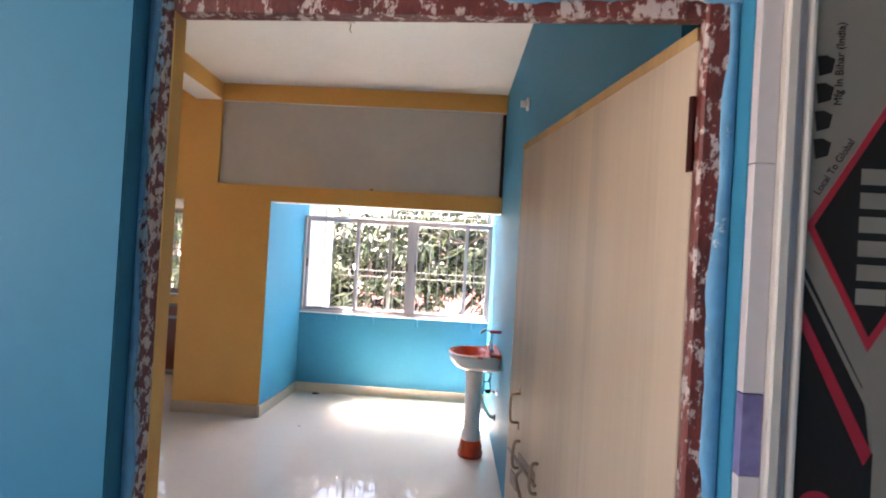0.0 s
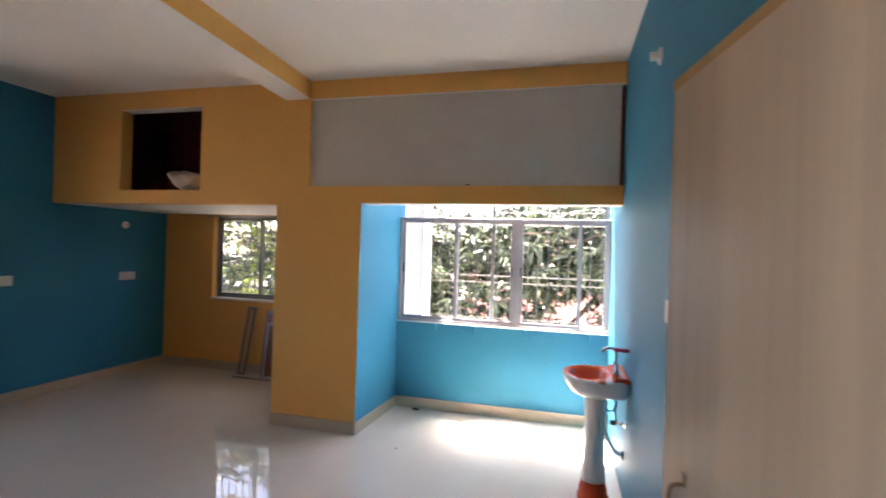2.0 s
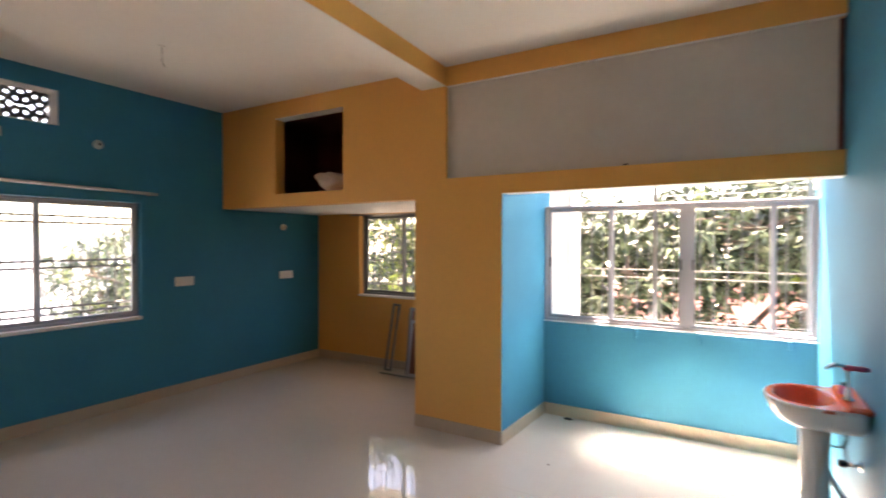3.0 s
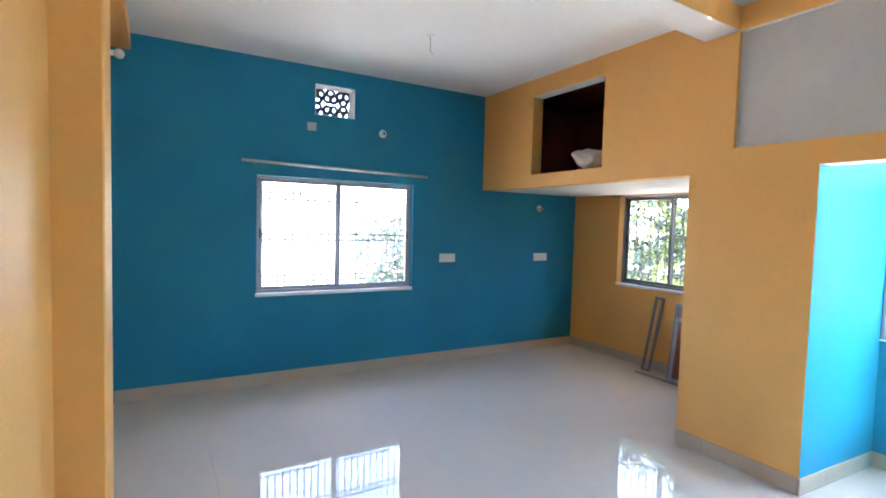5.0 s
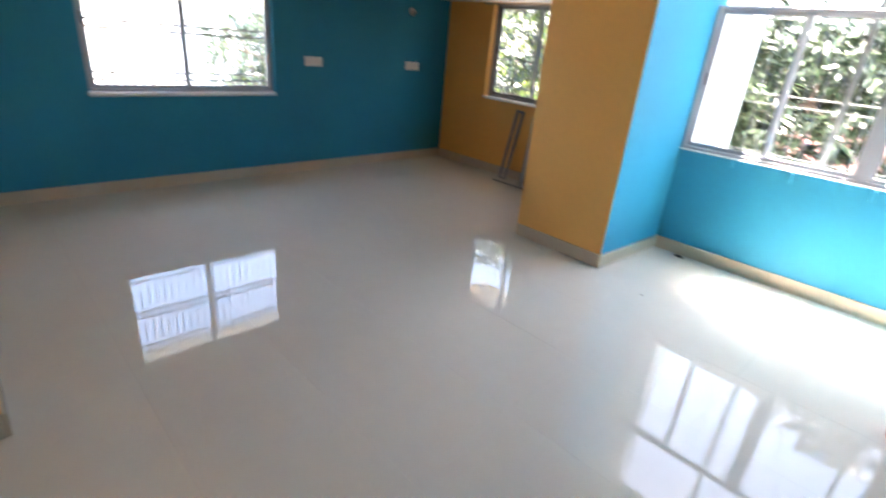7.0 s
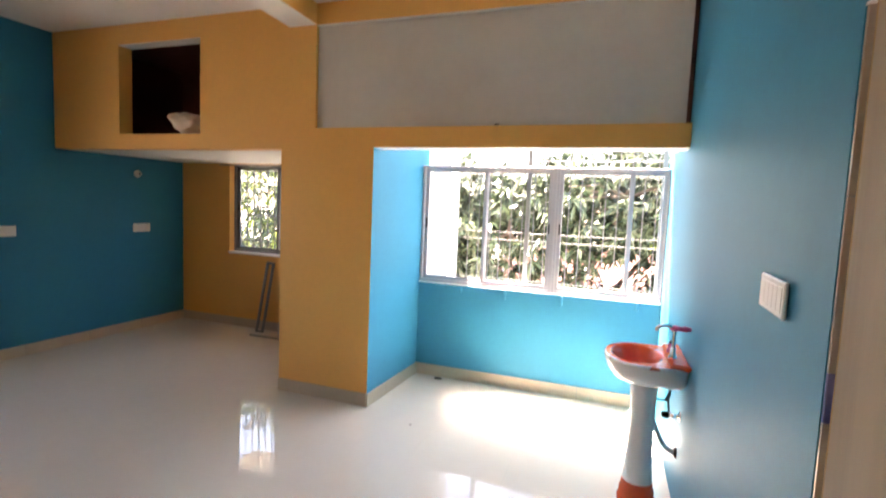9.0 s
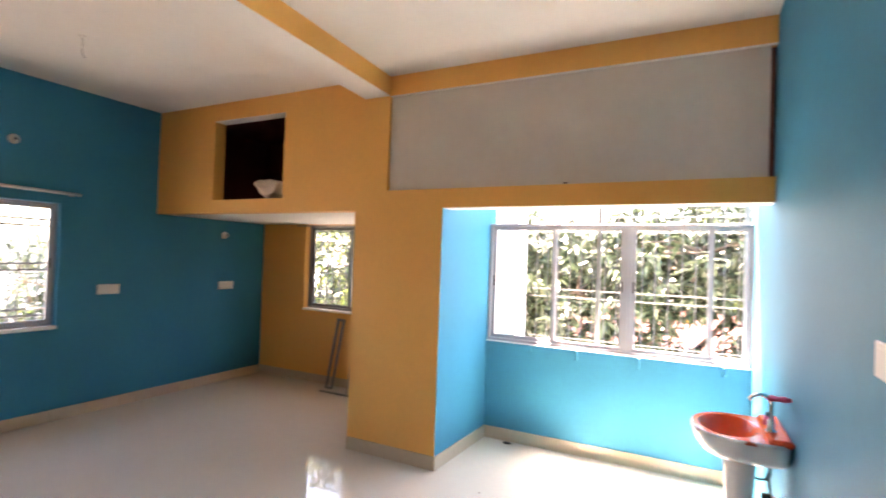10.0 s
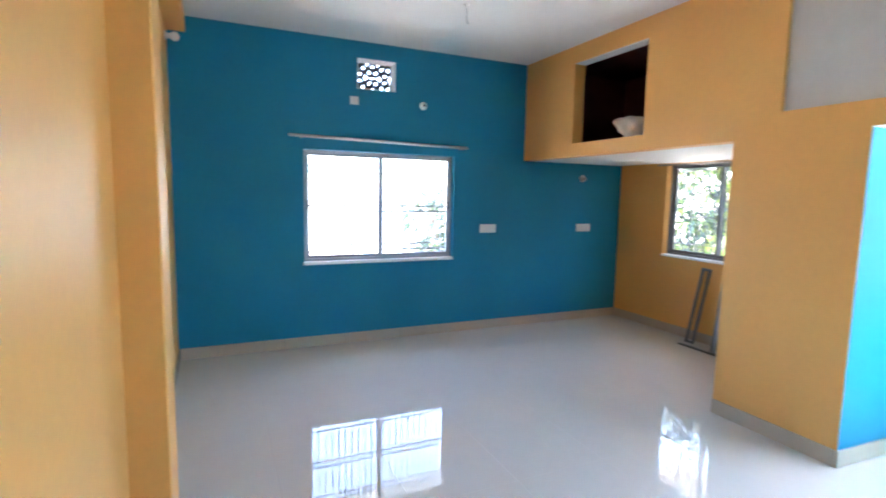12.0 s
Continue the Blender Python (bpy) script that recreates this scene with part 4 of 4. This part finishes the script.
def leaves(name, blobs, clusters, per, length, mat, parent, seed, label=""):
    """Drooping leaf whorls at the skin and inside of the blobs (centre, radii)."""
    rng = np.random.default_rng(seed)
    verts, faces = [], []
    weights = np.array([r[0] * r[1] * r[2] for c, r in blobs]) ** 0.67
    weights /= weights.sum()
    base = np.array(LEAF_V)
    for _ in range(clusters):
        c, r = blobs[rng.choice(len(blobs), p=weights)]
        d = rng.normal(size=3)
        d /= np.linalg.norm(d)
        at = np.array(c) + d * np.array(r) * rng.uniform(0.55, 1.06)
        for k in range(per):
            yaw = rng.uniform(0, math.tau)
            pitch = rng.uniform(-1.25, 0.15)
            roll = rng.uniform(-0.9, 0.9)
            s = length * rng.uniform(0.65, 1.25)
            m = np.array(Euler((roll, -pitch, yaw)).to_matrix())
            v = (base * s) @ m.T + at + rng.normal(size=3) * 0.03
            n = len(verts)
            verts.extend(v.tolist())
            faces.extend([(a + n, b + n, e + n) for a, b, e in LEAF_F])
    me = bpy.data.meshes.new(name)
    me.from_pydata(verts, [], faces)
    me.materials.append(mat)
    ob = new(name, me)
    ob.parent = parent
    if label:
        ob["label"] = label
    return ob


def tree(foot, top, blobs, clusters, per, length, seed, label, young=0):
    t = thing("tree", label, "tree", None, "trees round the house")
    f, u = Vector(foot), Vector(top)
    rng = random.Random(seed)
    mid = f.lerp(u, 0.5) + Vector((0.15, -0.1, 0))
    part("trunk", tube(bmesh.new(), bend([f, mid, u]), [0.20 - 0.10 * i / 12 for i in range(13)], 10), BARK, t, "", True)
    for c, r in blobs:
        c = Vector(c)
        a = f.lerp(u, rng.uniform(0.65, 1.0))
        part("limb", tube(bmesh.new(), bend([a, a.lerp(c, 0.5) + Vector((0, 0, -0.15)), c + Vector((0, 0, 0.1))]), [0.06 - 0.045 * i / 12 for i in range(13)], 7), BARK, t, "", True)
        for _ in range(5):
            d = Vector((rng.uniform(-1, 1), rng.uniform(-1, 1), rng.uniform(-0.6, 0.8))).normalized()
            e = c + Vector((d.x * r[0], d.y * r[1], d.z * r[2])) * 0.95
            part("twig", tube(bmesh.new(), [c, c.lerp(e, 0.5) + Vector((0, 0, 0.08)), e], [0.02, 0.012, 0.005], 5), BARK, t)
    leaves("crown", blobs, clusters, per, length, LEAF, t, seed)
    if young:
        leaves("young_leaves", blobs, young, 7, length * 0.9, LEAF_YOUNG_LIT, t, seed + 50, "bright yellow-green young leaves, their lit look in the colour")
    return t


tree((-0.3, 9.2, -3.3), (-0.4, 8.4, 0.6), [((-1.3, 7.9, 1.2), (1.2, 0.8, 1.0)), ((0.2, 7.7, 1.75), (1.2, 0.8, 0.8)), ((1.5, 8.0, 1.1), (1.1, 0.9, 1.2)), ((-0.4, 8.6, 1.6), (1.6, 1.0, 0.7)), ((-1.9, 8.3, 0.2), (1.0, 0.9, 0.7)), ((-0.5, 8.4, 0.15), (1.1, 0.9, 0.5)), ((1.1, 8.3, 0.25), (1.0, 0.9, 0.6)), ((0.1, 8.3, -0.1), (1.0, 0.7, 0.4)), ((-2.6, 8.4, 1.5), (1.1, 1.0, 1.1)), ((1.0, 8.8, 1.7), (1.4, 0.9, 0.7))], 3000, 12, 0.21, 11, "leafy mango tree with long drooping leaves near the bay window", 40)
tree((-11.9, 7.0, -3.3), (-11.5, 6.6, -0.6), [((-11.0, 5.9, 0.9), (1.0, 0.85, 1.0)), ((-11.7, 6.9, 1.0), (1.2, 1.1, 1.0)), ((-10.8, 5.6, -0.3), (1.2, 0.9, 0.7)), ((-11.6, 7.8, 0.3), (1.1, 1.0, 0.9))], 620, 10, 0.22, 23, "leafy green tree standing beyond the west window", 60)
tree((-6.2, 11.5, -3.3), (-6.2, 11.0, -0.2), [((-5.4, 10.0, 0.4), (1.3, 0.9, 0.9)), ((-6.9, 10.4, 0.5), (1.3, 1.0, 1.1)), ((-6.2, 10.8, 1.5), (1.3, 0.9, 0.7)), ((-7.4, 10.7, 1.6), (1.2, 0.9, 0.9)), ((-4.1, 9.6, 0.8), (1.1, 0.9, 1.2)), ((-7.9, 10.8, 0.0), (1.1, 1.0, 0.9)), ((-4.6, 10.4, 2.0), (1.2, 0.9, 0.8)), ((-6.3, 10.9, 3.2), (1.5, 1.0, 1.0)), ((-7.8, 10.9, 3.0), (1.2, 1.0, 1.0)), ((-4.9, 10.6, 3.2), (1.2, 0.9, 0.9))], 1900, 10, 0.20, 31, "bright green leafy tree behind the alcove window", 1500)

cottage = thing("neighbour_house", "low neighbouring house with a red tiled roof", "house", pose(0.3, 12.0, -3.75))
part("wall", boxes((-2.6, 2.6, 0, 4.0, 0.45, 3.3)), PLASTER, cottage)
roof_bm = bmesh.new()
rings_to(roof_bm, [[(-2.9, -0.5, 3.25), (2.9, -0.5, 3.25), (2.9, -0.5, 3.35), (-2.9, -0.5, 3.35)], [(-2.9, 2.0, 4.25), (2.9, 2.0, 4.25), (2.9, 2.0, 4.35), (-2.9, 2.0, 4.35)], [(-2.9, 4.5, 3.25), (2.9, 4.5, 3.25), (2.9, 4.5, 3.35), (-2.9, 4.5, 3.35)]])
part("roof", roof_bm, BRICKRED, cottage, "weathered red tiled roof")
far_house = thing("far_building", "pale concrete building seen through the west window", "house", pose(-17.0, 9.5, -3.3))
part("wall", boxes((-2.5, 2.5, -2.5, 2.5, 0, 4.6)), PLASTER, far_house)
for z in (1.0, 3.3):
    for y in (-1.2, 1.0):
        part("window", boxes((2.5, 2.53, y - 0.45, y + 0.45, z, z + 1.0)), BLACK, far_house, "dark window")
part("parapet", boxes((-2.6, 2.6, -2.6, -2.45, 4.6, 5.1), (-2.6, 2.6, 2.45, 2.6, 4.6, 5.1), (2.45, 2.6, -2.45, 2.45, 4.6, 5.1)), PLASTER, far_house)

# ---- floor tiles ----
lay_tiles(XW, 0.62, 0.82, YA, -1.6, 4.5)
lay_tiles(-4.0, 2.85, -3.25, 0.82, -1.6, 4.5)
